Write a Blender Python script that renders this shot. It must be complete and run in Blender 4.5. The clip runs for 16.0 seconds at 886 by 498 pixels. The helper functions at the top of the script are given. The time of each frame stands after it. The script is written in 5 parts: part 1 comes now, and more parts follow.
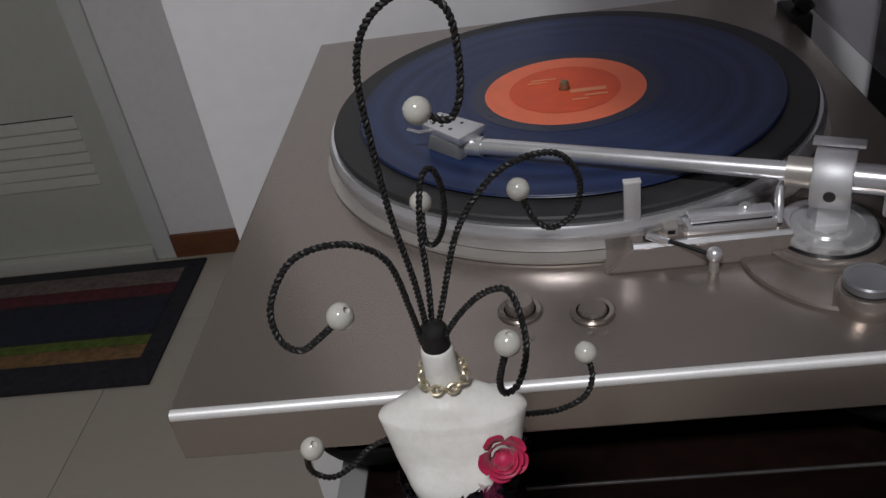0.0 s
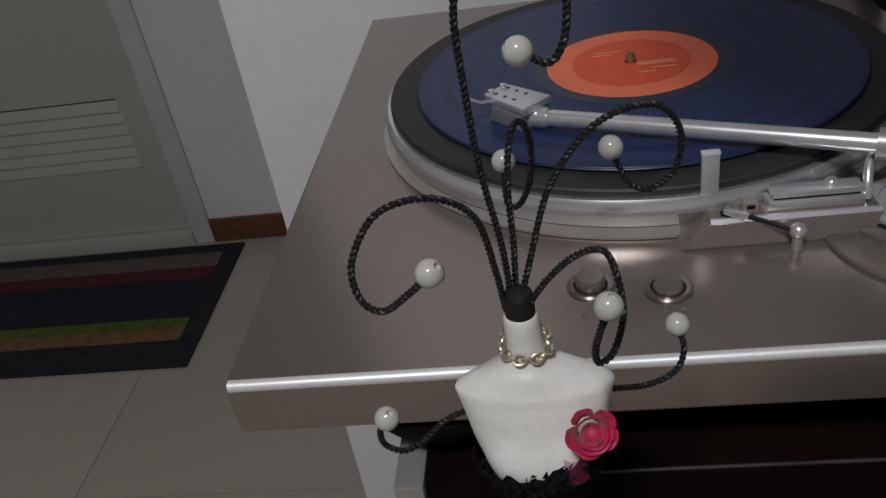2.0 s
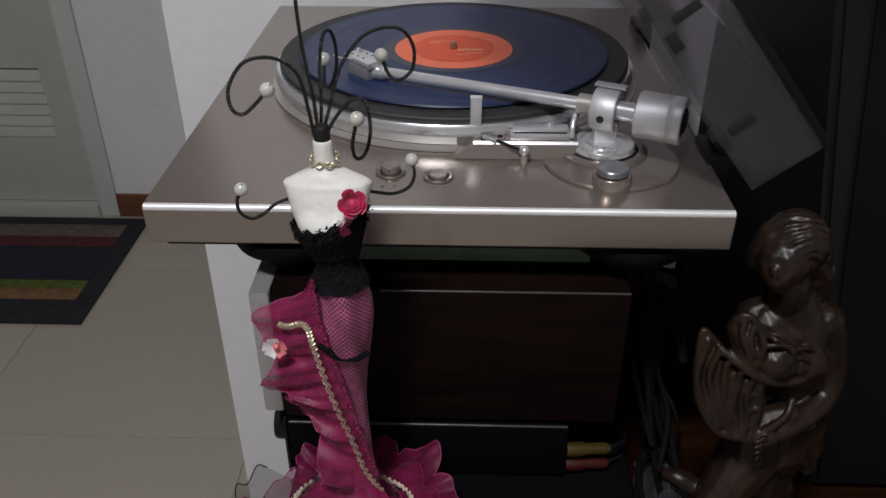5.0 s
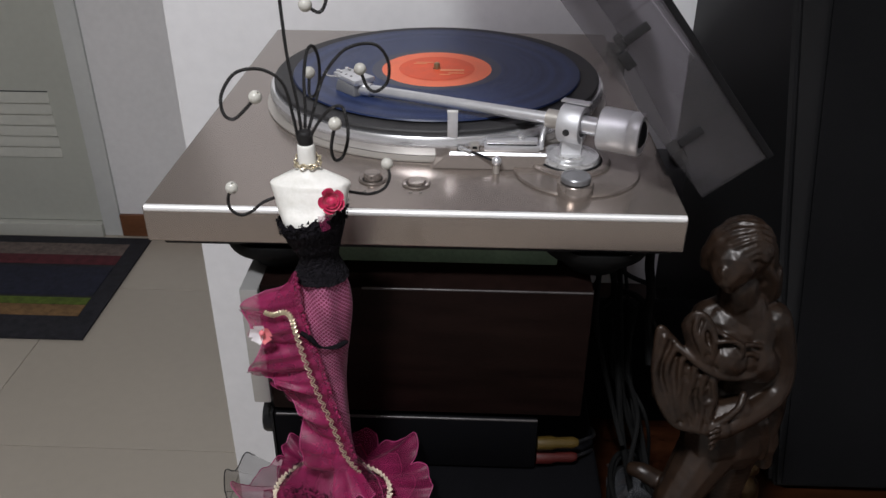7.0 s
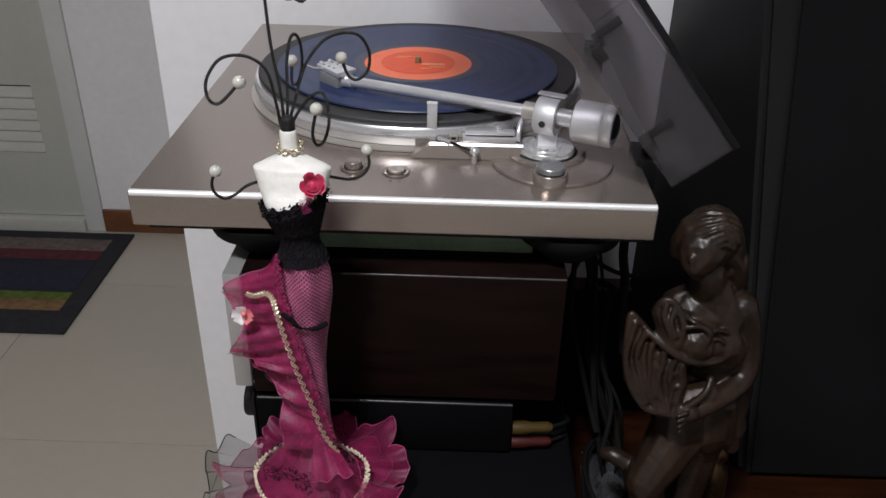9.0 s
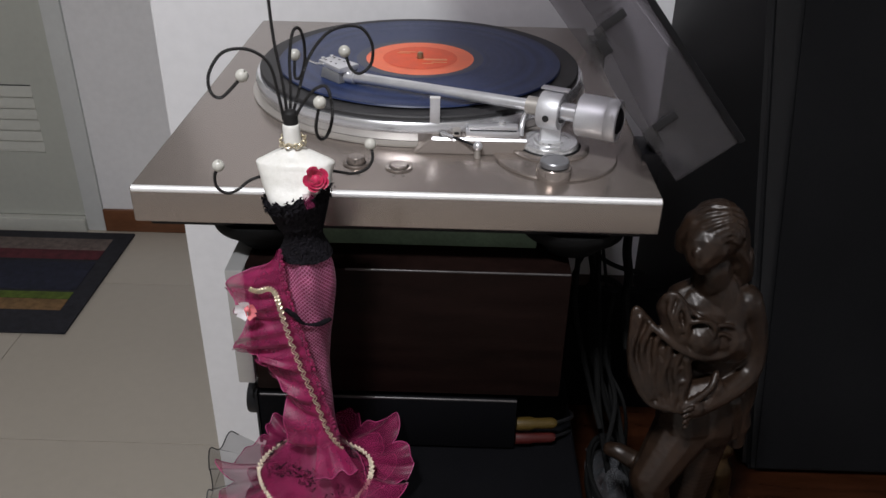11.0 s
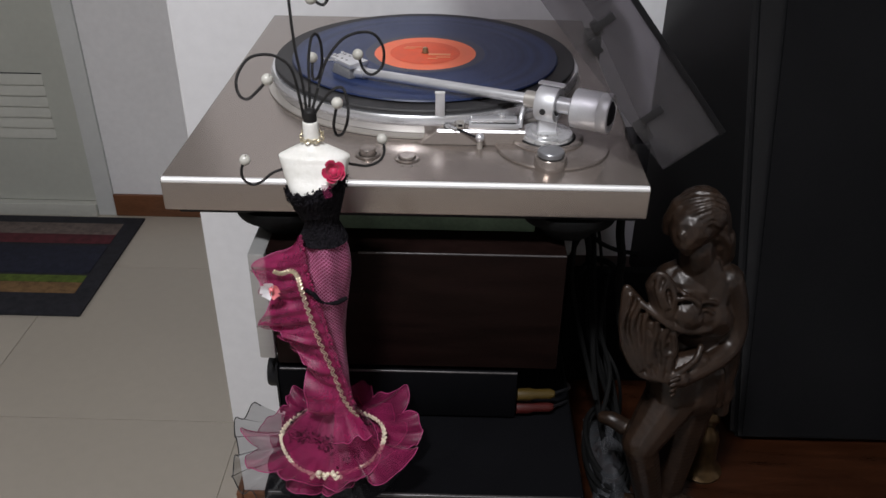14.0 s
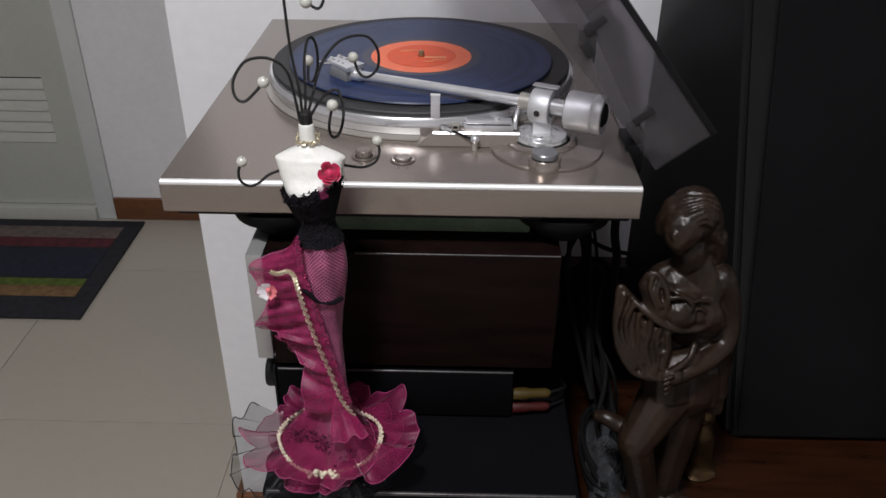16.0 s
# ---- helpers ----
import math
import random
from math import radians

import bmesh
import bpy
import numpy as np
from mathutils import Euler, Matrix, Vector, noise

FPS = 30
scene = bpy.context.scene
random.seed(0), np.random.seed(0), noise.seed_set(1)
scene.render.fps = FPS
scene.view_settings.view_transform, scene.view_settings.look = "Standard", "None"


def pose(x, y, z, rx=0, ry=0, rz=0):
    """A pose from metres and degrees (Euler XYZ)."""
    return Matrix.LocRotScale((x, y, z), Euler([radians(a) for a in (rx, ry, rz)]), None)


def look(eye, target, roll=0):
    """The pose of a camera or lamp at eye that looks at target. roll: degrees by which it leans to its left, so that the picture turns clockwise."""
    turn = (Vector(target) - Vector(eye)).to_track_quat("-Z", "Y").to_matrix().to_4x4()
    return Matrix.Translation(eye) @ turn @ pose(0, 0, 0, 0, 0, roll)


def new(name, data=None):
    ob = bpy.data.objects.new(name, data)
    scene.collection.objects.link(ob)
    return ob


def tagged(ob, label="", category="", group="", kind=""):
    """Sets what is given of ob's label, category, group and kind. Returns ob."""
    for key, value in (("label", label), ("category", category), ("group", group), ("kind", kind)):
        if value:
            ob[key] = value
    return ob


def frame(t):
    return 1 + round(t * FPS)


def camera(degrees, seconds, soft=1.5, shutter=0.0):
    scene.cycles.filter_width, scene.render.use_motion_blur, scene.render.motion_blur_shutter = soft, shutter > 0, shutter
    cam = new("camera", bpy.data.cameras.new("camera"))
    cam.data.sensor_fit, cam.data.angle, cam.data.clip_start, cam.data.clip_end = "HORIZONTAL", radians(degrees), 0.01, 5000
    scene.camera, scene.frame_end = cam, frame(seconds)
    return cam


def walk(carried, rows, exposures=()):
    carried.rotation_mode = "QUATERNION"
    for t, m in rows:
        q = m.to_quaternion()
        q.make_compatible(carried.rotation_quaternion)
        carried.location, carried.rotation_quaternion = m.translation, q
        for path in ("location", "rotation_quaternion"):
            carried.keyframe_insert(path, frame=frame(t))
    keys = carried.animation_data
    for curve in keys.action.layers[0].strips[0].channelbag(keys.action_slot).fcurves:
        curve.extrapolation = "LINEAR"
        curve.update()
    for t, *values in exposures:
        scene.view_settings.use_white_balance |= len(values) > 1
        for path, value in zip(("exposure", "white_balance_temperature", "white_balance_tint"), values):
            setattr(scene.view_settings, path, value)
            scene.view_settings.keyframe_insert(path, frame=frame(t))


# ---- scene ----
cam = camera(56.0, 16.0)
PATH = [
    (0, (0.161, -0.253, 1.197), (-0.039, 1.403, 0.095), -9.5),
    (0.5, (0.152, -0.248, 1.189), (-0.073, 1.397, 0.073), -9.4),
    (1, (0.147, -0.25, 1.189), (-0.107, 1.39, 0.072), -9.5),
    (1.5, (0.143, -0.247, 1.184), (-0.13, 1.394, 0.073), -9.7),
    (2, (0.143, -0.246, 1.183), (-0.134, 1.396, 0.075), -10.0),
    (2.5, (0.144, -0.245, 1.178), (-0.167, 1.384, 0.06), -10.5),
    (3, (0.145, -0.258, 1.177), (-0.142, 1.373, 0.055), -9.3),
    (3.5, (0.167, -0.316, 1.196), (0.003, 1.318, 0.054), -4.5),
    (4, (0.183, -0.389, 1.209), (0.077, 1.301, 0.145), -1.7),
    (4.5, (0.198, -0.434, 1.211), (0.117, 1.267, 0.162), -0.7),
    (4.7, (0.202, -0.444, 1.212), (0.147, 1.248, 0.148), -0.2),
    (7, (0.227, -0.505, 1.221), (0.165, 1.224, 0.219), 0.3),
    (7.5, (0.234, -0.509, 1.22), (0.198, 1.219, 0.214), 0.9),
    (8, (0.238, -0.514, 1.22), (0.25, 1.213, 0.211), 1.5),
    (8.5, (0.233, -0.522, 1.22), (0.228, 1.214, 0.228), 2.0),
    (9, (0.232, -0.525, 1.22), (0.208, 1.208, 0.222), 1.4),
    (9.2, (0.233, -0.525, 1.222), (0.215, 1.21, 0.226), 1.1),
    (11.5, (0.229, -0.524, 1.215), (0.204, 1.206, 0.212), 1.2),
    (12, (0.231, -0.525, 1.217), (0.209, 1.2, 0.204), 1.1),
    (12.5, (0.23, -0.527, 1.223), (0.204, 1.191, 0.199), 0.4),
    (13, (0.229, -0.544, 1.235), (0.186, 1.171, 0.207), 0.4),
    (13.5, (0.228, -0.559, 1.239), (0.17, 1.145, 0.193), 0.2),
    (14, (0.228, -0.568, 1.244), (0.198, 1.141, 0.206), 0.7),
    (14.5, (0.231, -0.569, 1.244), (0.22, 1.136, 0.198), 1.0),
    (15, (0.234, -0.573, 1.246), (0.232, 1.134, 0.204), 1.0),
    (15.5, (0.23, -0.576, 1.248), (0.204, 1.137, 0.215), 0.5),
    (16, (0.232, -0.575, 1.246), (0.201, 1.138, 0.214), 0.5),
]
walk(cam, [(t, look(eye, target, roll)) for t, eye, target, roll in PATH],
     exposures=[(0, -0.84), (1.0, -0.93), (3.0, -1.02), (3.6, -0.99), (4.5, -0.62), (5.6, -0.28), (6.9, -0.02), (8.0, -0.07), (9.2, 0.0), (16, 0.0)])

# ---- world and lamps ----
world = bpy.data.worlds.new("world")
world.use_nodes = True
scene.world = world
world.node_tree.nodes["Background"].inputs[0].default_value = (0.9, 0.93, 1.0, 1)
world.node_tree.nodes["Background"].inputs[1].default_value = 0.02
scene.view_settings.exposure = 0.0

LAMP = (-0.07, -0.9, 2.42)


def area_lamp(name, where, target, size, watts, colour):
    data = bpy.data.lights.new(name, "AREA")
    data.shape, data.size, data.energy, data.color = "DISK", size, watts, colour
    ob = new(name, data)
    ob.matrix_world = look(where, target)
    return ob


area_lamp("ceiling_lamp_light", LAMP, (LAMP[0], LAMP[1] + 0.001, 0), 0.24, 34.5, (0.93, 0.945, 0.995))

# ---- materials ----


def material(name, colour, rough=0.5, metal=0.0, vary=0.12, scale=30.0, fine=400.0, bump=0.0, bump_scale=300.0, coat=0.0,
             spec=0.5, alpha=1.0, trans=0.0, ior=1.45, stretch=(1, 1, 1), rough_vary=0.1, spot=None, sheen=0.0, piece=0.0):
    """A surface with its colour varied at two scales, uneven gloss and fine relief."""
    m = bpy.data.materials.new(name)
    m.use_nodes = True
    n, ln = m.node_tree.nodes, m.node_tree.links
    b = n["Principled BSDF"]
    co = n.new("ShaderNodeTexCoord")
    mp = n.new("ShaderNodeMapping")
    mp.inputs["Scale"].default_value = stretch
    ln.new(co.outputs["Object"], mp.inputs[0])
    big, small = n.new("ShaderNodeTexNoise"), n.new("ShaderNodeTexNoise")
    for tex, s in ((big, scale), (small, fine)):
        tex.inputs["Scale"].default_value = s
        tex.inputs["Detail"].default_value = 4
        ln.new(mp.outputs[0], tex.inputs["Vector"])
    mix = n.new("ShaderNodeMath")
    mix.operation = "MULTIPLY_ADD"
    mix.inputs[1].default_value = 0.6
    ln.new(big.outputs[0], mix.inputs[0])
    half = n.new("ShaderNodeMath")
    half.operation = "MULTIPLY"
    half.inputs[1].default_value = 0.4
    ln.new(small.outputs[0], half.inputs[0])
    ln.new(half.outputs[0], mix.inputs[2])
    ramp = n.new("ShaderNodeValToRGB")
    lo = [c * (1 - 2 * vary) for c in colour] if spot is None else spot
    hi = [min(1.0, c * (1 + 2 * vary)) for c in colour]
    ramp.color_ramp.elements[0].position, ramp.color_ramp.elements[1].position = 0.3, 0.7
    ramp.color_ramp.elements[0].color, ramp.color_ramp.elements[1].color = (*lo, 1), (*hi, 1)
    ln.new(mix.outputs[0], ramp.inputs[0])
    out = ramp.outputs[0]
    if piece:
        info = n.new("ShaderNodeObjectInfo")
        hsv = n.new("ShaderNodeHueSaturation")
        rng = n.new("ShaderNodeMapRange")
        rng.inputs["To Min"].default_value, rng.inputs["To Max"].default_value = 1 - piece, 1 + piece
        ln.new(info.outputs["Random"], rng.inputs[0])
        ln.new(rng.outputs[0], hsv.inputs["Value"])
        ln.new(out, hsv.inputs["Color"])
        out = hsv.outputs[0]
    ln.new(out, b.inputs["Base Color"])
    r = n.new("ShaderNodeMapRange")
    r.inputs["To Min"].default_value, r.inputs["To Max"].default_value = max(0.02, rough - rough_vary), min(1.0, rough + rough_vary)
    ln.new(mix.outputs[0], r.inputs[0])
    ln.new(r.outputs[0], b.inputs["Roughness"])
    b.inputs["Metallic"].default_value = metal
    b.inputs["Specular IOR Level"].default_value = spec
    b.inputs["Coat Weight"].default_value = coat
    b.inputs["Coat Roughness"].default_value = 0.08
    b.inputs["Alpha"].default_value = alpha
    b.inputs["Transmission Weight"].default_value = trans
    b.inputs["IOR"].default_value = ior
    b.inputs["Sheen Weight"].default_value = sheen
    if bump:
        tex = n.new("ShaderNodeTexNoise")
        tex.inputs["Scale"].default_value, tex.inputs["Detail"].default_value = bump_scale, 5
        ln.new(mp.outputs[0], tex.inputs["Vector"])
        bp = n.new("ShaderNodeBump")
        bp.inputs["Strength"].default_value, bp.inputs["Distance"].default_value = bump, 0.002
        ln.new(tex.outputs[0], bp.inputs["Height"])
        ln.new(bp.outputs[0], b.inputs["Normal"])
    return m


M = {}
M["plaster"] = material("plaster", (0.82, 0.81, 0.82), 0.75, vary=0.03, scale=3, fine=60, bump=0.15, bump_scale=120)
M["far_plaster"] = material("far_plaster", (0.84, 0.83, 0.84), 0.75, vary=0.03, scale=3, fine=60, bump=0.15, bump_scale=120)
M["ceiling"] = material("ceiling_paint", (0.8, 0.79, 0.77), 0.8, vary=0.02, scale=3, fine=60)
M["tile"] = material("floor_tile", (0.48, 0.43, 0.365), 0.3, vary=0.02, scale=2.5, fine=40, rough_vary=0.08, piece=0.03)
M["grout"] = material("grout", (0.44, 0.395, 0.335), 0.9)
M["skirting"] = material("skirting_wood", (0.16, 0.065, 0.03), 0.4, vary=0.2, scale=6, fine=60, stretch=(1, 6, 6))
M["door_paint"] = material("door_paint", (0.5, 0.51, 0.46), 0.5, vary=0.03, scale=3, fine=60)
M["louvre"] = material("louvre_paint", (0.55, 0.55, 0.5), 0.5, vary=0.03, scale=4, fine=60)
M["frame_paint"] = material("frame_paint", (0.66, 0.67, 0.66), 0.5, vary=0.03, scale=4, fine=60)
M["plinth"] = material("champagne_metal", (0.345, 0.298, 0.267), 0.25, metal=0.75, vary=0.012, scale=9, fine=900, rough_vary=0.02, bump=0.015, bump_scale=1100, stretch=(1, 3, 3))
M["mat_rubber"] = material("mat_rubber", (0.026, 0.025, 0.026), 0.55, vary=0.2, scale=40, fine=400)
M["run_out"] = material("smooth_vinyl", (0.03, 0.036, 0.066), 0.3, vary=0.08, scale=30, spec=0.5)
M["platter"] = material("turned_aluminium", (0.86, 0.86, 0.88), 0.24, metal=0.85, vary=0.03, scale=60, fine=900, rough_vary=0.05)
M["chrome"] = material("chrome", (0.8, 0.8, 0.8), 0.18, metal=0.75, vary=0.03, rough_vary=0.04)
M["alu"] = material("satin_aluminium", (0.76, 0.76, 0.78), 0.3, metal=0.75, vary=0.04, scale=60, fine=900, rough_vary=0.06)
M["weight_alu"] = material("frosted_aluminium", (0.64, 0.64, 0.655), 0.52, metal=0.65, vary=0.04, scale=60, fine=900, rough_vary=0.05)
M["dull_alu"] = material("dull_aluminium", (0.45, 0.42, 0.385), 0.38, metal=0.5, vary=0.04, scale=60, fine=900)
M["black_plastic"] = material("black_plastic", (0.008, 0.008, 0.009), 0.42, vary=0.15, spec=0.25, bump=0.05, bump_scale=900)
M["black_lacquer"] = material("black_lacquer", (0.0035, 0.0035, 0.0042), 0.6, vary=0.2, scale=8, spec=0.05)
M["black_matt"] = material("matt_black_board", (0.005, 0.005, 0.0055), 0.6, vary=0.2, scale=8, spec=0.07)
# lighter, glossier black for strips that stand in for highlights on the component edges
M["edge_highlight"] = material("black_edge_highlight", (0.05, 0.045, 0.045), 0.3, metal=0.2, vary=0.2, scale=40, spec=0.5)
M["cabinet_side"] = material("satin_black_paint", (0.0085, 0.0085, 0.009), 0.32, vary=0.15, scale=6, spec=0.24)
M["rubber"] = material("black_rubber", (0.008, 0.008, 0.008), 0.7, vary=0.15, spec=0.06, bump=0.1, bump_scale=1200)
M["dark_lid_mark"] = material("grey_lid_mark", (0.022, 0.021, 0.022), 0.6, vary=0.15, spec=0.2)
# pale metal that carries an edge highlight in its own colour
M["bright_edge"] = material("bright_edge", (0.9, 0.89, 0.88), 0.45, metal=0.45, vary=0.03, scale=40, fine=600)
M["dark_wood"] = material("dark_wood_veneer", (0.0072, 0.0034, 0.0028), 0.5, vary=0.35, scale=10, fine=120, stretch=(1, 1, 8), spec=0.08)
M["table_wood"] = material("red_brown_wood", (0.022, 0.007, 0.0028), 0.3, vary=0.3, scale=10, fine=120, stretch=(1, 8, 8), spec=0.3)
M["silver_panel"] = material("silver_panel", (0.46, 0.455, 0.445), 0.38, metal=0.6, vary=0.03, scale=20, fine=900, stretch=(1, 1, 15))
M["green_card"] = material("green_card", (0.12, 0.17, 0.11), 0.7, vary=0.15, scale=40, fine=300)
M["vinyl"] = None
M["label_orange"] = material("orange_label_paper", (0.90, 0.20, 0.10), 0.5, vary=0.04, scale=60, fine=500)
M["label_deep"] = material("deep_orange_label_paper", (0.78, 0.11, 0.045), 0.5, vary=0.06, scale=60, fine=500)
M["label_ink"] = material("pale_label_print", (0.8, 0.3, 0.15), 0.5, vary=0.05)
M["porcelain"] = material("white_resin", (0.76, 0.745, 0.71), 0.46, vary=0.03, scale=60, fine=400, bump=0.25, bump_scale=170, spot=(0.68, 0.66, 0.6))
M["cord"] = material("black_cord", (0.012, 0.011, 0.011), 0.5, vary=0.2, scale=300)
M["pearl"] = material("pearl", (0.52, 0.505, 0.455), 0.22, vary=0.03, scale=80, coat=0.6)
M["rose"] = material("crimson_satin", (0.50, 0.014, 0.075), 0.5, vary=0.15, scale=200, sheen=0.3)
M["lace"] = material("black_lace", (0.008, 0.007, 0.009), 0.85, spec=0.12, vary=0.4, scale=300, fine=900, bump=0.9, bump_scale=700)
M["gold"] = material("gold_braid", (0.66, 0.58, 0.42), 0.34, metal=0.75, vary=0.15, scale=300)
M["cream_lace"] = material("cream_lace", (0.66, 0.58, 0.44), 0.6, vary=0.15, scale=300, bump=0.5, bump_scale=900)
M["petal_white"] = material("white_petal", (0.75, 0.72, 0.74), 0.5, vary=0.05)
M["petal_pink"] = material("coral_petal", (0.75, 0.2, 0.22), 0.5, vary=0.1)
M["bronze"] = material("bronze_patina", (0.0185, 0.0097, 0.0054), 0.40, metal=0.15, spec=0.5, vary=0.35, scale=45, fine=250, bump=0.22, bump_scale=160, spot=(0.008, 0.005, 0.0035))
M["rug_dark"] = material("dark_rug_pile", (0.02, 0.02, 0.026), 0.95, vary=0.3, scale=60, fine=500, bump=0.8, bump_scale=350)
for key, c in (("taupe", (0.13, 0.1, 0.09)), ("maroon", (0.09, 0.018, 0.025)), ("navy", (0.016, 0.018, 0.035)), ("green", (0.09, 0.13, 0.02)), ("tan", (0.2, 0.115, 0.05))):
    M["rug_" + key] = material(key + "_rug_pile", c, 0.95, vary=0.25, scale=60, fine=500, bump=0.8, bump_scale=350)
M["yellow"] = material("yellow_plastic", (0.05, 0.03, 0.003), 0.5, vary=0.08)
M["red"] = material("red_plastic", (0.04, 0.0025, 0.0015), 0.5, vary=0.08)
M["bag"] = material("grey_film", (0.07, 0.072, 0.078), 0.25, vary=0.1, scale=60, alpha=0.55)
M["cart_grey"] = material("grey_cartridge", (0.26, 0.26, 0.265), 0.42, metal=0.3, vary=0.05)
M["brass_pin"] = material("brass_pin", (0.42, 0.34, 0.20), 0.3, metal=0.8, vary=0.05)
M["knob_grey"] = material("grey_knob_metal", (0.24, 0.24, 0.25), 0.34, metal=0.55, vary=0.04, scale=60, fine=900)
M["screw"] = material("dark_screw", (0.05, 0.05, 0.05), 0.4, metal=0.6)
M["print"] = material("grey_print", (0.2, 0.18, 0.16), 0.6)
M["lamp_glass"] = material("opal_glass", (0.9, 0.88, 0.84), 0.3)
lamp_b = M["lamp_glass"].node_tree.nodes["Principled BSDF"]
lamp_b.inputs["Emission Color"].default_value, lamp_b.inputs["Emission Strength"].default_value = (1, 0.95, 0.88, 1), 6.0


def record_vinyl():
    """Dark blue vinyl with fine concentric grooves and darker bands between the tracks."""
    m = material("blue_black_vinyl", (0.012, 0.017, 0.045), 0.36, vary=0.1, spec=0.45)
    n, ln = m.node_tree.nodes, m.node_tree.links
    b = n["Principled BSDF"]
    co, ln_vec = n.new("ShaderNodeTexCoord"), n.new("ShaderNodeVectorMath")
    ln_vec.operation = "LENGTH"
    sep, flat = n.new("ShaderNodeSeparateXYZ"), n.new("ShaderNodeCombineXYZ")
    ln.new(co.outputs["Object"], sep.inputs[0])
    ln.new(sep.outputs[0], flat.inputs[0])
    ln.new(sep.outputs[1], flat.inputs[1])
    ln.new(flat.outputs[0], ln_vec.inputs[0])
    noise_tex = n.new("ShaderNodeTexNoise")
    noise_tex.noise_dimensions = "1D"
    noise_tex.inputs["Scale"].default_value, noise_tex.inputs["Detail"].default_value = 130.0, 3
    ln.new(ln_vec.outputs["Value"], noise_tex.inputs["W"])
    ramp = n.new("ShaderNodeValToRGB")
    ramp.color_ramp.elements[0].position, ramp.color_ramp.elements[1].position = 0.35, 0.65
    ramp.color_ramp.elements[0].color, ramp.color_ramp.elements[1].color = (0.013, 0.024, 0.074, 1), (0.023, 0.040, 0.115, 1)
    ln.new(noise_tex.outputs[0], ramp.inputs[0])
    ln.new(ramp.outputs[0], b.inputs["Base Color"])
    wave = n.new("ShaderNodeMath")
    wave.operation = "SINE"
    mul = n.new("ShaderNodeMath")
    mul.operation = "MULTIPLY"
    mul.inputs[1].default_value = 9000.0
    ln.new(ln_vec.outputs["Value"], mul.inputs[0])
    ln.new(mul.outputs[0], wave.inputs[0])
    bp = n.new("ShaderNodeBump")
    bp.inputs["Strength"].default_value, bp.inputs["Distance"].default_value = 0.12, 0.0004
    ln.new(wave.outputs[0], bp.inputs["Height"])
    ln.new(bp.outputs[0], b.inputs["Normal"])
    return m


M["vinyl"] = record_vinyl()


def clear_tint(name, colour, rough, opacity, ior=1.0):
    """A see-through tinted sheet: transparent body under a glossy skin."""
    m = bpy.data.materials.new(name)
    m.use_nodes = True
    n, ln = m.node_tree.nodes, m.node_tree.links
    n.remove(n["Principled BSDF"])
    tr, gl, df = n.new("ShaderNodeBsdfTransparent"), n.new("ShaderNodeBsdfGlossy"), n.new("ShaderNodeBsdfPrincipled")
    tr.inputs[0].default_value = (*colour, 1)
    gl.inputs["Roughness"].default_value = rough
    df.inputs["Base Color"].default_value = (*[c * 0.5 for c in colour], 1)
    df.inputs["Roughness"].default_value = 0.4
    co, tex, rng = n.new("ShaderNodeTexCoord"), n.new("ShaderNodeTexNoise"), n.new("ShaderNodeMapRange")
    tex.inputs["Scale"].default_value = 14.0
    ln.new(co.outputs["Object"], tex.inputs["Vector"])
    rng.inputs["To Min"].default_value, rng.inputs["To Max"].default_value = opacity * 0.8, opacity * 1.2
    ln.new(tex.outputs[0], rng.inputs[0])
    m1, m2, fr = n.new("ShaderNodeMixShader"), n.new("ShaderNodeMixShader"), n.new("ShaderNodeMath")
    lw, pw = n.new("ShaderNodeLayerWeight"), n.new("ShaderNodeMath")
    pw.operation, pw.inputs[1].default_value = "POWER", 4.0
    fr.operation, fr.inputs[1].default_value, fr.inputs[2].default_value = "MULTIPLY_ADD", 0.45, 0.025
    lw.inputs[0].default_value = 0.5
    ln.new(lw.outputs["Facing"], pw.inputs[0])
    ln.new(pw.outputs[0], fr.inputs[0])
    ln.new(rng.outputs[0], m1.inputs[0])
    ln.new(tr.outputs[0], m1.inputs[1])
    ln.new(df.outputs[0], m1.inputs[2])
    ln.new(fr.outputs[0], m2.inputs[0])
    ln.new(m1.outputs[0], m2.inputs[1])
    ln.new(gl.outputs[0], m2.inputs[2])
    ln.new(m2.outputs[0], n["Material Output"].inputs[0])
    return m


M["smoke"] = clear_tint("smoked_acrylic", (0.70, 0.685, 0.705), 0.05, 0.055)


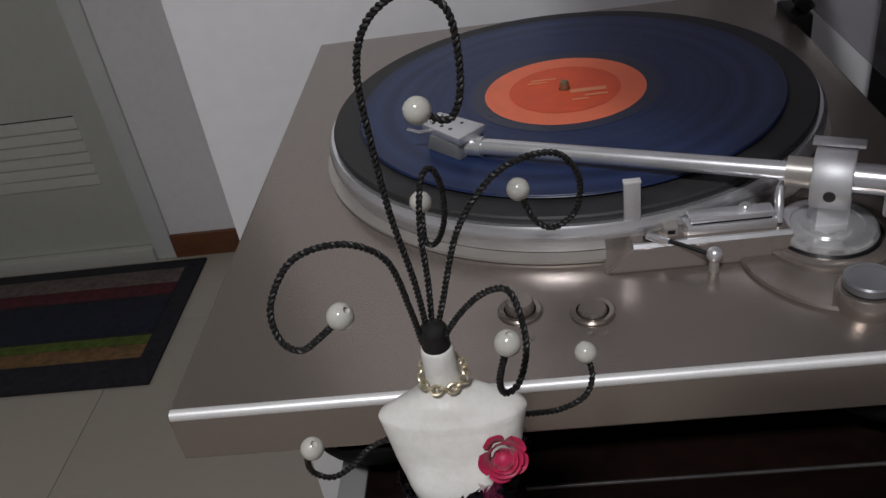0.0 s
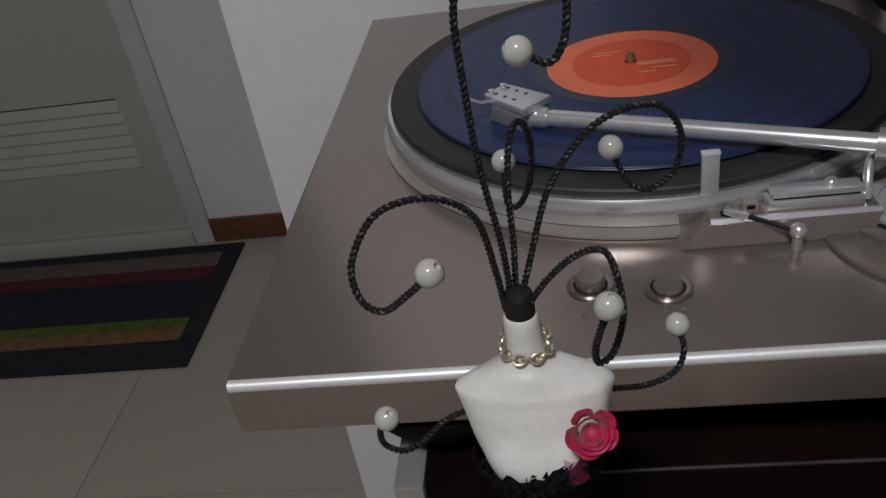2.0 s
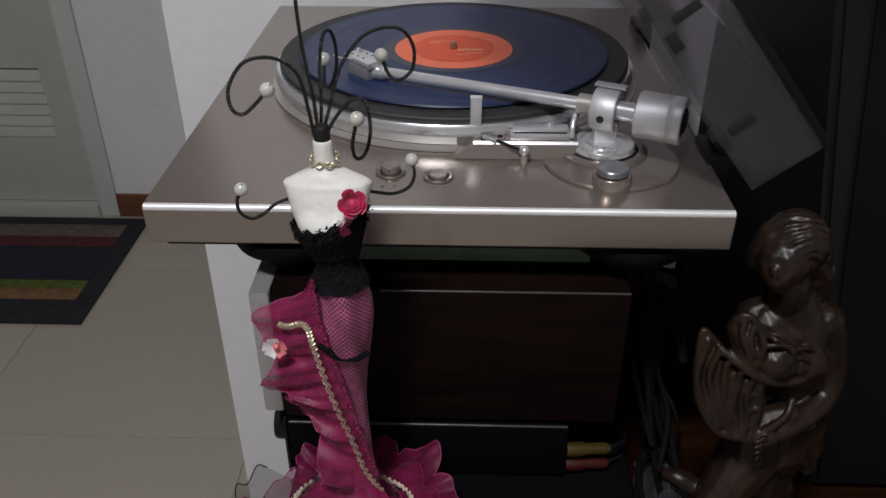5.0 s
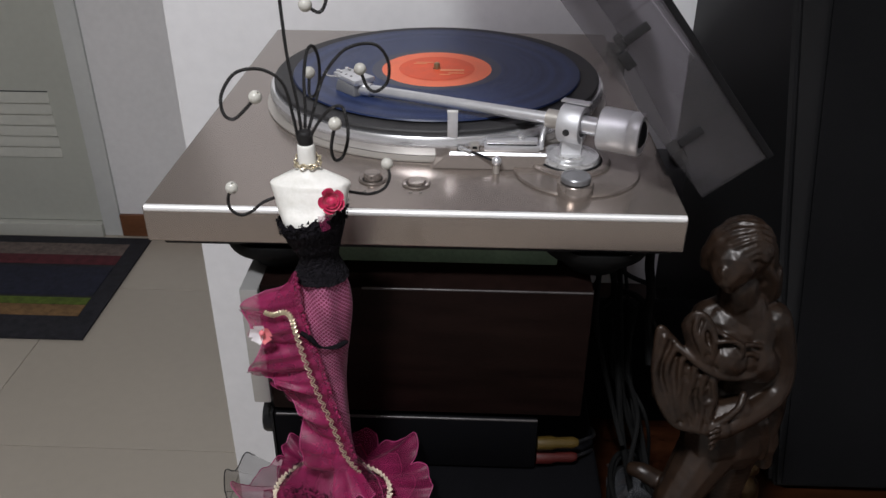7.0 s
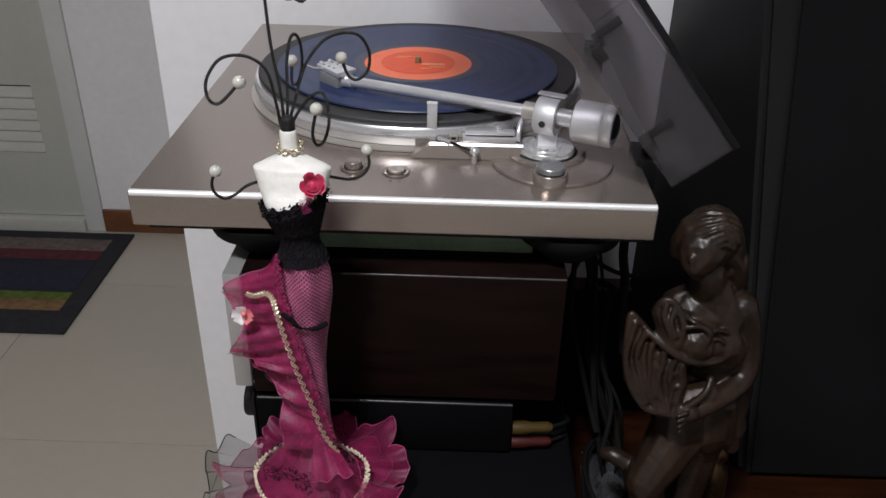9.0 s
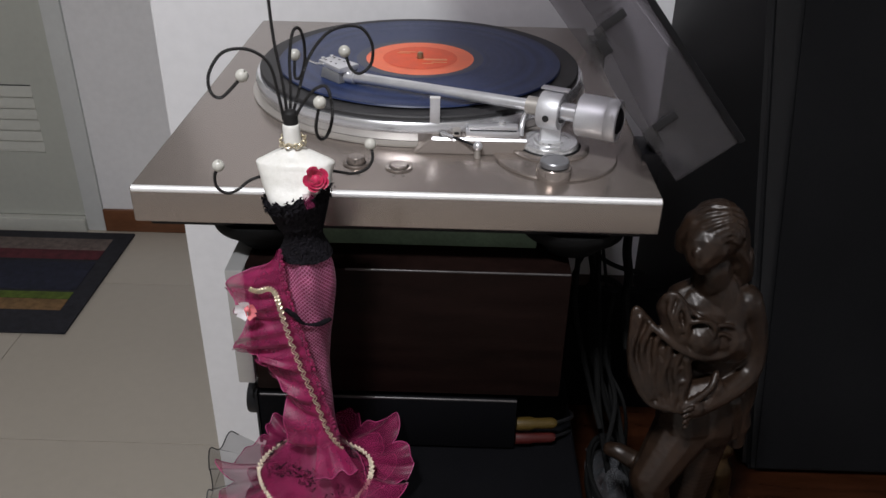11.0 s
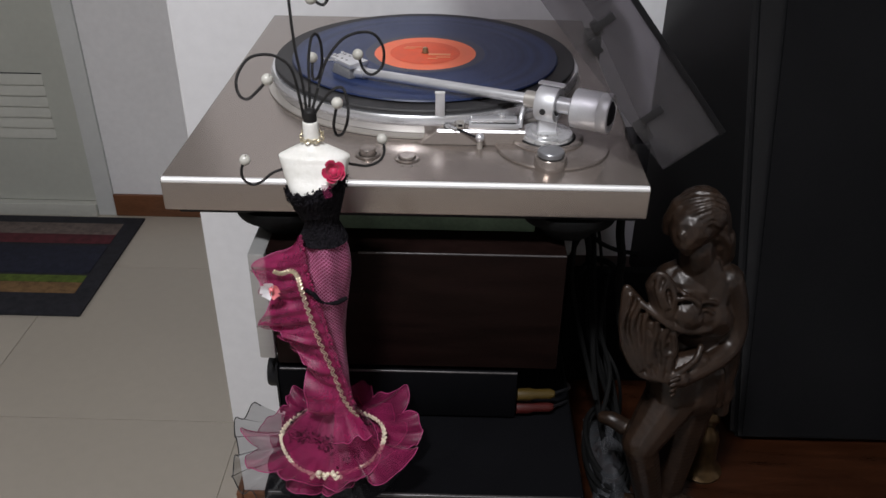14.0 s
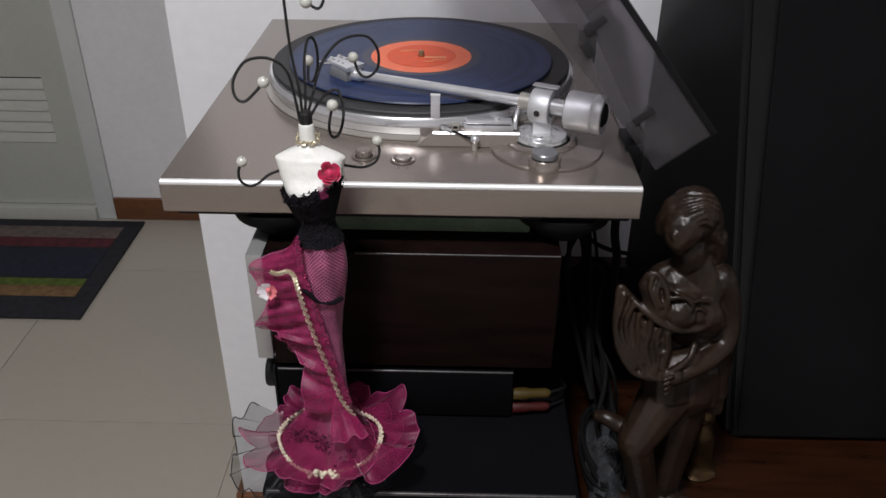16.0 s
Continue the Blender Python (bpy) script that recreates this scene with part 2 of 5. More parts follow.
def organza(name, colour, opacity, weave=0.0):
    """Thin woven cloth that lets part of the light through; weave: size of the net's holes in metres."""
    m = bpy.data.materials.new(name)
    m.use_nodes = True
    n, ln = m.node_tree.nodes, m.node_tree.links
    b = n["Principled BSDF"]
    co, tex, ramp = n.new("ShaderNodeTexCoord"), n.new("ShaderNodeTexNoise"), n.new("ShaderNodeValToRGB")
    tex.inputs["Scale"].default_value, tex.inputs["Detail"].default_value = 90.0, 4
    ln.new(co.outputs["Object"], tex.inputs["Vector"])
    ramp.color_ramp.elements[0].position, ramp.color_ramp.elements[1].position = 0.3, 0.7
    ramp.color_ramp.elements[0].color = (*[c * 0.7 for c in colour], 1)
    ramp.color_ramp.elements[1].color = (*[min(1, c * 1.3) for c in colour], 1)
    ln.new(tex.outputs[0], ramp.inputs[0])
    ln.new(ramp.outputs[0], b.inputs["Base Color"])
    b.inputs["Roughness"].default_value = 0.45
    b.inputs["Sheen Weight"].default_value = 0.4
    b.inputs["Sheen Roughness"].default_value = 0.3
    tl, mix, tr, mix2 = n.new("ShaderNodeBsdfTranslucent"), n.new("ShaderNodeMixShader"), n.new("ShaderNodeBsdfTransparent"), n.new("ShaderNodeMixShader")
    ln.new(ramp.outputs[0], tl.inputs[0])
    mix.inputs[0].default_value = 0.35
    ln.new(b.outputs[0], mix.inputs[1])
    ln.new(tl.outputs[0], mix.inputs[2])
    mix2.inputs[0].default_value = opacity
    if weave:
        sep, ang = n.new("ShaderNodeSeparateXYZ"), n.new("ShaderNodeMath")
        ang.operation = "ARCTAN2"
        ln.new(co.outputs["Object"], sep.inputs[0])
        ln.new(sep.outputs[1], ang.inputs[0])
        ln.new(sep.outputs[0], ang.inputs[1])
        lines = []
        for sign in (1, -1):
            turn_, rise, diag, fr, off, ab = (n.new("ShaderNodeMath") for _ in range(6))
            turn_.operation, rise.operation, diag.operation, fr.operation, off.operation, ab.operation = "MULTIPLY", "MULTIPLY", "ADD", "FRACT", "SUBTRACT", "ABSOLUTE"
            turn_.inputs[1].default_value = 40.0 / (2 * math.pi)
            rise.inputs[1].default_value = sign / weave
            off.inputs[1].default_value = 0.5
            ln.new(ang.outputs[0], turn_.inputs[0])
            ln.new(sep.outputs[2], rise.inputs[0])
            ln.new(turn_.outputs[0], diag.inputs[0])
            ln.new(rise.outputs[0], diag.inputs[1])
            ln.new(diag.outputs[0], fr.inputs[0])
            ln.new(fr.outputs[0], off.inputs[0])
            ln.new(off.outputs[0], ab.inputs[0])
            lines.append(ab)
        top = n.new("ShaderNodeMath")
        top.operation = "MAXIMUM"
        ln.new(lines[0].outputs[0], top.inputs[0])
        ln.new(lines[1].outputs[0], top.inputs[1])
        rng = n.new("ShaderNodeMapRange")
        rng.inputs["From Min"].default_value, rng.inputs["From Max"].default_value = 0.30, 0.40
        rng.inputs["To Min"].default_value, rng.inputs["To Max"].default_value = opacity, 0.85
        ln.new(top.outputs[0], rng.inputs[0])
        ln.new(rng.outputs[0], mix2.inputs[0])
    ln.new(tr.outputs[0], mix2.inputs[1])
    ln.new(mix.outputs[0], mix2.inputs[2])
    ln.new(mix2.outputs[0], n["Material Output"].inputs[0])
    return m


M["pink_organza"] = organza("magenta_organza", (0.39, 0.024, 0.122), 0.62)
M["pink_sheer"] = organza("sheer_magenta_organza", (0.35, 0.035, 0.125), 0.42)
M["pink_lining"] = organza("magenta_lining", (0.235, 0.015, 0.072), 1.0)
M["pink_net"] = organza("pink_fishnet", (0.64, 0.22, 0.38), 0.12, weave=0.0030)
M["ruffle"] = organza("ruffle_organza", (0.33, 0.022, 0.105), 0.54)
M["pink_edge"] = organza("rolled_pink_edge", (0.45, 0.07, 0.2), 0.9)
M["black_tulle"] = organza("black_tulle", (0.012, 0.012, 0.014), 0.35)

# ---- building helpers ----


def finish(name, bm, mat, smooth=False):
    me = bpy.data.meshes.new(name)
    bmesh.ops.recalc_face_normals(bm, faces=bm.faces)
    bm.to_mesh(me)
    bm.free()
    me.materials.append(mat)
    if smooth:
        for p in me.polygons:
            p.use_smooth = True
        me.set_sharp_from_angle(angle=radians(smooth if smooth is not True else 40))
    return new(name, me)


def thing(name, where, label, category, group="", kind=""):
    ob = new(name)
    ob.location = where
    ob.empty_display_size = 0.02
    return tagged(ob, label, category, group, kind)


def part(name, bm, mat, parent, label="", smooth=True):
    """Links a mesh, modelled in world metres, as one part under its thing."""
    ob = finish(name, bm, mat, smooth)
    ob.parent = parent
    up = Matrix.Translation(parent.location)
    if parent.parent:
        up = Matrix.Translation(parent.parent.location) @ up
    ob.data.transform(up.inverted())
    if label:
        ob["label"] = label
    return ob


def box(bm, x0, x1, y0, y1, z0, z1, bevel=0.0, seg=2):
    made = bmesh.ops.create_cube(bm, size=1.0)["verts"]
    bmesh.ops.scale(bm, vec=(x1 - x0, y1 - y0, z1 - z0), verts=made)
    bmesh.ops.translate(bm, vec=((x0 + x1) / 2, (y0 + y1) / 2, (z0 + z1) / 2), verts=made)
    if bevel:
        edges = list({e for v in made for e in v.link_edges})
        bmesh.ops.bevel(bm, geom=edges, offset=bevel, segments=seg, profile=0.6, affect="EDGES")
    return bm


def boxed(*a, **k):
    return box(bmesh.new(), *a, **k)


def lathe(profile, centre=(0, 0, 0), n=48, axis=None):
    """Turns (radius, height) pairs round z, or round an axis direction."""
    bm = bmesh.new()
    rings = []
    for r, h in profile:
        if r < 1e-6:
            rings.append([bm.verts.new((0, 0, h))])
        else:
            rings.append([bm.verts.new((r * math.cos(2 * math.pi * i / n), r * math.sin(2 * math.pi * i / n), h)) for i in range(n)])
    for a, b in zip(rings, rings[1:]):
        for i in range(n):
            j = (i + 1) % n
            if len(a) == 1 and len(b) == 1:
                continue
            if len(a) == 1:
                bm.faces.new((a[0], b[i], b[j]))
            elif len(b) == 1:
                bm.faces.new((a[i], a[j], b[0]))
            else:
                bm.faces.new((a[i], a[j], b[j], b[i]))
    turn = Vector(axis).to_track_quat("Z", "Y").to_matrix().to_4x4() if axis else Matrix()
    bmesh.ops.transform(bm, matrix=Matrix.Translation(centre) @ turn, verts=bm.verts)
    return bm


def smooth_line(points, steps=8):
    """A Catmull-Rom line through points."""
    p = [Vector(q) for q in points]
    p = [2 * p[0] - p[1]] + p + [2 * p[-1] - p[-2]]
    out = []
    for i in range(1, len(p) - 2):
        a, b, c, d = p[i - 1:i + 3]
        for k in range(steps):
            t = k / steps
            out.append(0.5 * (2 * b + (c - a) * t + (2 * a - 5 * b + 4 * c - d) * t * t + (3 * b - a - 3 * c + d) * t ** 3))
    out.append(p[-2])
    return out


def tube(line, radius, n=8, bm=None, caps=True):
    bm = bm or bmesh.new()
    rings, side = [], None
    for i, p in enumerate(line):
        d = (line[min(i + 1, len(line) - 1)] - line[max(i - 1, 0)]).normalized()
        side = d.orthogonal() if side is None else side - d * side.dot(d)
        side = side.normalized()
        up = d.cross(side)
        r = radius(i / (len(line) - 1)) if callable(radius) else radius
        rings.append([bm.verts.new(p + r * (math.cos(2 * math.pi * k / n) * side + math.sin(2 * math.pi * k / n) * up)) for k in range(n)])
    for a, b in zip(rings, rings[1:]):
        for k in range(n):
            bm.faces.new((a[k], a[(k + 1) % n], b[(k + 1) % n], b[k]))
    if caps:
        bm.faces.new(rings[0][::-1])
        bm.faces.new(rings[-1])
    return bm


def twisted(points, strand=0.00060, gap=0.00051, pitch=0.0034):
    """Two strands twisted round each other along a line."""
    line = smooth_line(points, 24)
    away = [0.0]
    for a, b in zip(line, line[1:]):
        away.append(away[-1] + (b - a).length)
    bm, sides, side = bmesh.new(), [], None
    for i, p in enumerate(line):
        d = (line[min(i + 1, len(line) - 1)] - line[max(i - 1, 0)]).normalized()
        side = d.orthogonal() if side is None else side - d * side.dot(d)
        side = side.normalized()
        sides.append((side.copy(), d.cross(side)))
    fine = []
    step = pitch / 8
    count = int(away[-1] / step)
    k = 0
    for j in range(count + 1):
        s = min(away[-1], j * step)
        while k < len(away) - 2 and away[k + 1] < s:
            k += 1
        f = (s - away[k]) / max(1e-9, away[k + 1] - away[k])
        fine.append((line[k].lerp(line[k + 1], f), sides[k], s))
    for phase in (0, math.pi):
        tube([p + gap * (math.cos(phase + 2 * math.pi * s / pitch) * u + math.sin(phase + 2 * math.pi * s / pitch) * v) for p, (u, v), s in fine], strand, 6, bm)
    return bm


def ball(centre, r, n=20, squash=1.0, bm=None):
    bm = bm or bmesh.new()
    made = bmesh.ops.create_uvsphere(bm, u_segments=n, v_segments=n // 2 + 2, radius=r)["verts"]
    bmesh.ops.transform(bm, matrix=Matrix.Translation(centre) @ Matrix.Diagonal((1, 1, squash, 1)), verts=made)
    return bm


def sheet(grid, closed=False):
    """A surface through a grid of points."""
    bm = bmesh.new()
    v = [[bm.verts.new(p) for p in row] for row in grid]
    for a, b in zip(v, v[1:]):
        for i in range(len(a) - (0 if closed else 1)):
            j = (i + 1) % len(a)
            bm.faces.new((a[i], a[j], b[j], b[i]))
    return bm


def slab(name, mat, *dims, label="", category="", bevel=0.0):
    return tagged(finish(name, boxed(*dims, bevel=bevel), mat), label, category, kind="structure")


# ---- structure ----
WALL_Y, END_X, FAR_Y, TOP = 0.5, -0.15, 1.645, 2.6
X0, X1, Y0 = -2.6, 2.2, -2.8
slab("wall_near", M["plaster"], END_X, X1, WALL_Y, WALL_Y + 0.12, 0.0, TOP, label="white plastered wall behind the turntable, ending in a corner", category="wall", bevel=0.003)
slab("wall_left", M["plaster"], X0 - 0.1, X0, Y0 - 0.1, FAR_Y + 0.1, 0, TOP, label="white plastered side wall", category="wall")
slab("wall_right", M["plaster"], X1, X1 + 0.1, Y0 - 0.1, FAR_Y + 0.1, 0, TOP, label="white plastered side wall", category="wall")
slab("wall_back", M["plaster"], X0, X1, Y0 - 0.1, Y0, 0, TOP, label="white plastered wall opposite the turntable", category="wall")
slab("ceiling", M["ceiling"], X0 - 0.1, X1 + 0.1, Y0 - 0.1, FAR_Y + 0.1, TOP, TOP + 0.08, label="white painted ceiling", category="ceiling")
DOOR_L, DOOR_R, DOOR_H = -1.62, -0.862, 2.04
wall = bmesh.new()
box(wall, X0, DOOR_L - 0.055, FAR_Y, FAR_Y + 0.1, 0, TOP)
box(wall, DOOR_R + 0.055, X1, FAR_Y, FAR_Y + 0.1, 0, TOP)
box(wall, DOOR_L - 0.055, DOOR_R + 0.055, FAR_Y, FAR_Y + 0.1, DOOR_H + 0.055, TOP)
tagged(finish("wall_far", wall, M["far_plaster"]), "pale grey far wall with a door opening in it", "wall", kind="structure")
slab("baseboard", M["skirting"], DOOR_R + 0.056, X1, FAR_Y - 0.012, FAR_Y - 0.001, 0.001, 0.072, label="red-brown wooden skirting board along the far wall", category="baseboard", bevel=0.002)
slab("baseboard", M["skirting"], END_X + 0.001, X1, WALL_Y - 0.012, WALL_Y - 0.001, 0.001, 0.072, label="red-brown wooden skirting board behind the rack", category="baseboard", bevel=0.002)
slab("baseboard", M["skirting"], END_X - 0.012, END_X - 0.001, WALL_Y - 0.012, WALL_Y + 0.12, 0.001, 0.072, label="red-brown wooden skirting board on the wall's end", category="baseboard", bevel=0.002)

floor = tagged(finish("floor", boxed(X0 - 0.1, X1 + 0.1, Y0 - 0.1, FAR_Y + 0.2, -0.1, -0.003), M["grout"]), "glossy beige tiled floor with thin joints", "floor", kind="structure")

# the far door with its frame and lower louvre panel
door = thing("door_1", (DOOR_R, FAR_Y, 0), "grey-green painted door with a pale louvred vent, closed", "door", kind="structure")
part("door_frame", boxed(DOOR_R, DOOR_R + 0.054, FAR_Y - 0.008, FAR_Y + 0.1, 0.0, DOOR_H + 0.055, bevel=0.003), M["frame_paint"], door, "pale painted door frame")
part("door_frame", boxed(DOOR_L - 0.054, DOOR_L, FAR_Y - 0.008, FAR_Y + 0.1, 0.0, DOOR_H + 0.055, bevel=0.003), M["frame_paint"], door)
part("door_frame", boxed(DOOR_L, DOOR_R, FAR_Y - 0.008, FAR_Y + 0.1, DOOR_H, DOOR_H + 0.055, bevel=0.003), M["frame_paint"], door)
part("threshold", boxed(DOOR_L, DOOR_R, FAR_Y - 0.02, FAR_Y + 0.1, 0.0, 0.042, bevel=0.004), M["louvre"], door, "pale threshold strip")
VL, VR, VB, VT = -1.45, -0.94, 0.245, 0.445
leaf = bmesh.new()
for d in ((DOOR_L, VL, 0.045, DOOR_H), (VR, DOOR_R, 0.045, DOOR_H), (VL, VR, 0.045, VB), (VL, VR, VT, DOOR_H)):
    box(leaf, d[0], d[1], FAR_Y + 0.003, FAR_Y + 0.045, d[2], d[3])
part("leaf", leaf, M["door_paint"], door, smooth=False)
for i in range(6):
    z = VB + 0.016 + i * 0.0325
    s = boxed(VL, VR, FAR_Y + 0.004, FAR_Y + 0.010, z - 0.0155, z + 0.0155, bevel=0.002)
    bmesh.ops.rotate(s, cent=(0, FAR_Y + 0.008, z), matrix=Matrix.Rotation(radians(-14), 3, "X"), verts=s.verts)
    part("slat", s, M["louvre"], door)

# striped doormat
RUG = (-1.95, -0.712, 1.112, 1.612)
rug = thing("striped_rug", (-1.3, 1.36, 0), "dark woven rug with coloured stripes on the tiled floor", "rug")
part("base", boxed(RUG[0], RUG[1], RUG[2], RUG[3], 0.0006, 0.008, bevel=0.003), M["rug_dark"], rug)
for a, b, key in ((1.505, 1.57, "taupe"), (1.455, 1.505, "maroon"), (1.30, 1.44, "navy"), (1.256, 1.288, "green"), (1.205, 1.254, "tan")):
    part("stripe", boxed(RUG[0] + 0.05, RUG[1] - 0.05, a, b, 0.006, 0.0095, bevel=0.0012), M["rug_" + key], rug, key + " stripe")

# ceiling lamp, over and behind the viewer
lamp = thing("ceiling_lamp", (LAMP[0], LAMP[1], TOP), "round opal ceiling lamp, switched on", "lamp")
part("rose_plate", lathe([(0, 0.0), (0.1, 0.0), (0.1, -0.03), (0, -0.03)], (LAMP[0], LAMP[1], TOP - 0.001)), M["frame_paint"], lamp)
part("shade", lathe([(0.1, -0.032), (0.16, -0.05), (0.17, -0.09), (0.13, -0.13), (0, -0.145)], (LAMP[0], LAMP[1], TOP)), M["lamp_glass"], lamp, "glowing opal glass shade")

# ---- hi-fi stack ----
Z = 0.957
PX, PY = 0.376, 0.448
cabinet = thing("rack_cabinet", (0.2, 0.15, 0), "dark wooden cabinet under the hi-fi stack", "cabinet")
part("body", boxed(0.06, 0.345, -0.09, 0.42, 0.0, 0.618, bevel=0.003), M["dark_wood"], cabinet)

lower = thing("black_component", (0.2, 0.12, 0.62), "flat black lacquered hi-fi component at the bottom of the stack", "stereo component", group="hi-fi components")
part("body", boxed(0.075, 0.338, -0.092, 0.40, 0.62, 0.719, bevel=0.0035, seg=3), M["black_lacquer"], lower)
part("front_edge", tube([Vector((0.079, -0.0912, 0.7182)), Vector((0.334, -0.0912, 0.7182))], 0.0019, 12), M["edge_highlight"], lower, "highlight on the front edge, built as a lighter glossy strip")

tuner = thing("black_tuner", (0.18, 0.2, 0.72), "slim black hi-fi component with a round knob", "stereo component", group="hi-fi components")
part("body", boxed(0.074, 0.285, 0.0, 0.42, 0.722, 0.773, bevel=0.0015), M["black_lacquer"], tuner)
part("fascia", boxed(0.0715, 0.0737, -0.001, 0.421, 0.7205, 0.7745, bevel=0.002), M["black_plastic"], tuner)
part("top_edge", tube([Vector((0.076, 0.0006, 0.7724)), Vector((0.2845, 0.0006, 0.7724))], 0.0011, 12), M["edge_highlight"], tuner, "highlight along the top edge, built as a lighter glossy strip")
part("knob", lathe([(0, 0), (0.0135, 0), (0.0145, 0.002), (0.0145, 0.010), (0.0135, 0.012), (0, 0.012)], (0.0713, 0.028, 0.7475), 32, (-1, 0, 0)), M["black_plastic"], tuner, "round black knob")
for z, key in ((0.7440, "yellow"), (0.7285, "red")):
    plug = thing("phono_plug", (0.286, 0.006, z), key + " phono plug at the end of the black component", "plug", group="phono plugs")
    part("sleeve", lathe([(0, 0), (0.0055, 0), (0.0058, 0.012), (0.0045, 0.016), (0.0048, 0.03), (0.003, 0.034), (0, 0.034)], (0.286, 0.006, z), 20, (1, 0.1, -0.03)), M[key], plug)
    part("cable", tube(smooth_line([(0.318, 0.009, z - 0.001), (0.336, 0.03, z - 0.012), (0.343, 0.09, z - 0.06), (0.35, 0.12, z - 0.132)], 8), 0.0016, 8), M["black_plastic"], plug, "black cable")

amp = thing("amplifier", (0.19, 0.2, 0.776), "stereo amplifier with dark wood case and brushed silver fascia", "amplifier", group="hi-fi components")
part("case", boxed(0.0748, 0.318, 0.0, 0.43, 0.7785, 0.8945, bevel=0.002), M["dark_wood"], amp, "dark stained wood case")
part("top_edge", tube([Vector((0.15, 0.0006, 0.8938)), Vector((0.317, 0.0006, 0.8938))], 0.0009, 12), M["edge_highlight"], amp, "highlight along the top edge, built as a lighter glossy strip")
part("fascia", boxed(0.0605, 0.0745, -0.003, 0.433, 0.786, 0.892, bevel=0.002), M["silver_panel"], amp, "brushed silver fascia")
for x in (0.11, 0.28):
    for y in (0.03, 0.39):
        part("foot", lathe([(0, 0), (0.012, 0), (0.012, 0.004), (0, 0.004)], (x, y, 0.7743), 20), M["rubber"], amp)

bm = boxed(0.125, 0.294, 0.036, 0.30, 0.8952, 0.9085, bevel=0.0015)
for v in bm.verts:
    v.co.z += 0.0012 * noise.noise(v.co * 60) if v.co.z > 0.9 else 0
record_sleeve = thing("green_booklet", (0.2, 0.17, 0.895), "thin worn green booklet lying on the amplifier", "booklet")
part("cover", bm, M["green_card"], record_sleeve)

# ---- turntable ----
CX, CY = 0.194, 0.2365
turntable = thing("turntable", (PX / 2, PY / 2, 0.895), "champagne-silver record player with its smoked lid open", "record player")
part("plinth", boxed(0, PX, 0, PY, Z - 0.0275, Z, bevel=0.0016, seg=3), M["plinth"], turntable, "champagne metal plinth")
# pale tube stands in for the highlight along the plinth's front top edge
part("bright_edge", tube([Vector((0.0012, 0.0022, Z - 0.0022)), Vector((PX - 0.0012, 0.0022, Z - 0.0022))], 0.0027, 20), M["bright_edge"], turntable, "pale strip built in for the highlight on the front edge")
part("base", boxed(0.008, PX - 0.006, 0.008, PY - 0.008, Z - 0.034, Z - 0.026, bevel=0.002), M["black_plastic"], turntable, "black plastic base")
for x in (0.085, PX - 0.055):
    for y in (0.045, PY - 0.045):
        part("foot", lathe([(0, 0.0), (0.022, 0.0), (0.026, 0.006), (0.04, 0.016), (0.043, 0.024), (0.043, 0.0275), (0, 0.0275)], (x, y, 0.8953), 36), M["rubber"], turntable, "round black foot")
zp = Z + 0.0005
part("platter", lathe([(0, 0.002), (0.147, 0.002), (0.1485, 0.0035), (0.1500, 0.0095), (0.1512, 0.0105), (0.1513, 0.0150), (0.1489, 0.0182), (0, 0.0182)], (CX, CY, zp), 128), M["platter"], turntable, "polished aluminium platter")
part("platter_skirt", lathe([(0.1545, 0.0), (0.1545, 0.0015), (0.1475, 0.0022), (0.1475, 0.0)], (CX, CY, zp), 96), M["dull_alu"], turntable)
part("mat", lathe([(0, 0.0185), (0.1462, 0.0185), (0.1468, 0.0195), (0.1468, 0.0215), (0.1458, 0.0225), (0.131, 0.0218), (0, 0.0218)], (CX, CY, zp), 128), M["mat_rubber"], turntable, "black rubber platter mat")
part("spindle", lathe([(0.0029, 0.0228), (0.0029, 0.0280), (0.0022, 0.0298), (0, 0.0302)], (CX, CY, zp), 24), M["brass_pin"], turntable, "brass-tinted spindle")

record = thing("vinyl_record", (CX, CY, zp + 0.0228), "dark blue vinyl record with an orange label, lying on the platter", "record")
part("disc", lathe([(0.0037, 0.0), (0.129, 0.0), (0.130, 0.0008), (0.1292, 0.0019), (0.124, 0.0016), (0.06, 0.0016), (0.0505, 0.0013), (0.0037, 0.0013)], (CX, CY, zp + 0.0228), 128), M["vinyl"], record)
part("run_out", lathe([(0.0502, 0.00150), (0.0590, 0.00178)], (CX, CY, zp + 0.0228), 96), M["run_out"], record, "smooth greyish run-out ring")
lab = part("label", lathe([(0.0037, 0.00155), (0.0500, 0.00155)], (CX, CY, zp + 0.0228), 96), M["label_orange"], record, "orange paper label", smooth=False)
lab_in = part("label_centre", lathe([(0.0037, 0.00185), (0.0345, 0.00185)], (CX, CY, zp + 0.0228), 96), M["label_deep"], record, "deeper orange inner disc", smooth=False)
for u, v, w, h in ((0.014, -0.006, 0.022, 0.005), (0.018, -0.014, 0.014, 0.0022), (0.008, -0.0185, 0.01, 0.0018), (-0.016, 0.012, 0.012, 0.0018), (-0.012, 0.016, 0.016, 0.0018)):
    part("print_bar", boxed(CX + u - w / 2, CX + u + w / 2, CY + v - h / 2, CY + v + h / 2, zp + 0.02487, zp + 0.02512), M["label_ink"], record, smooth=False)

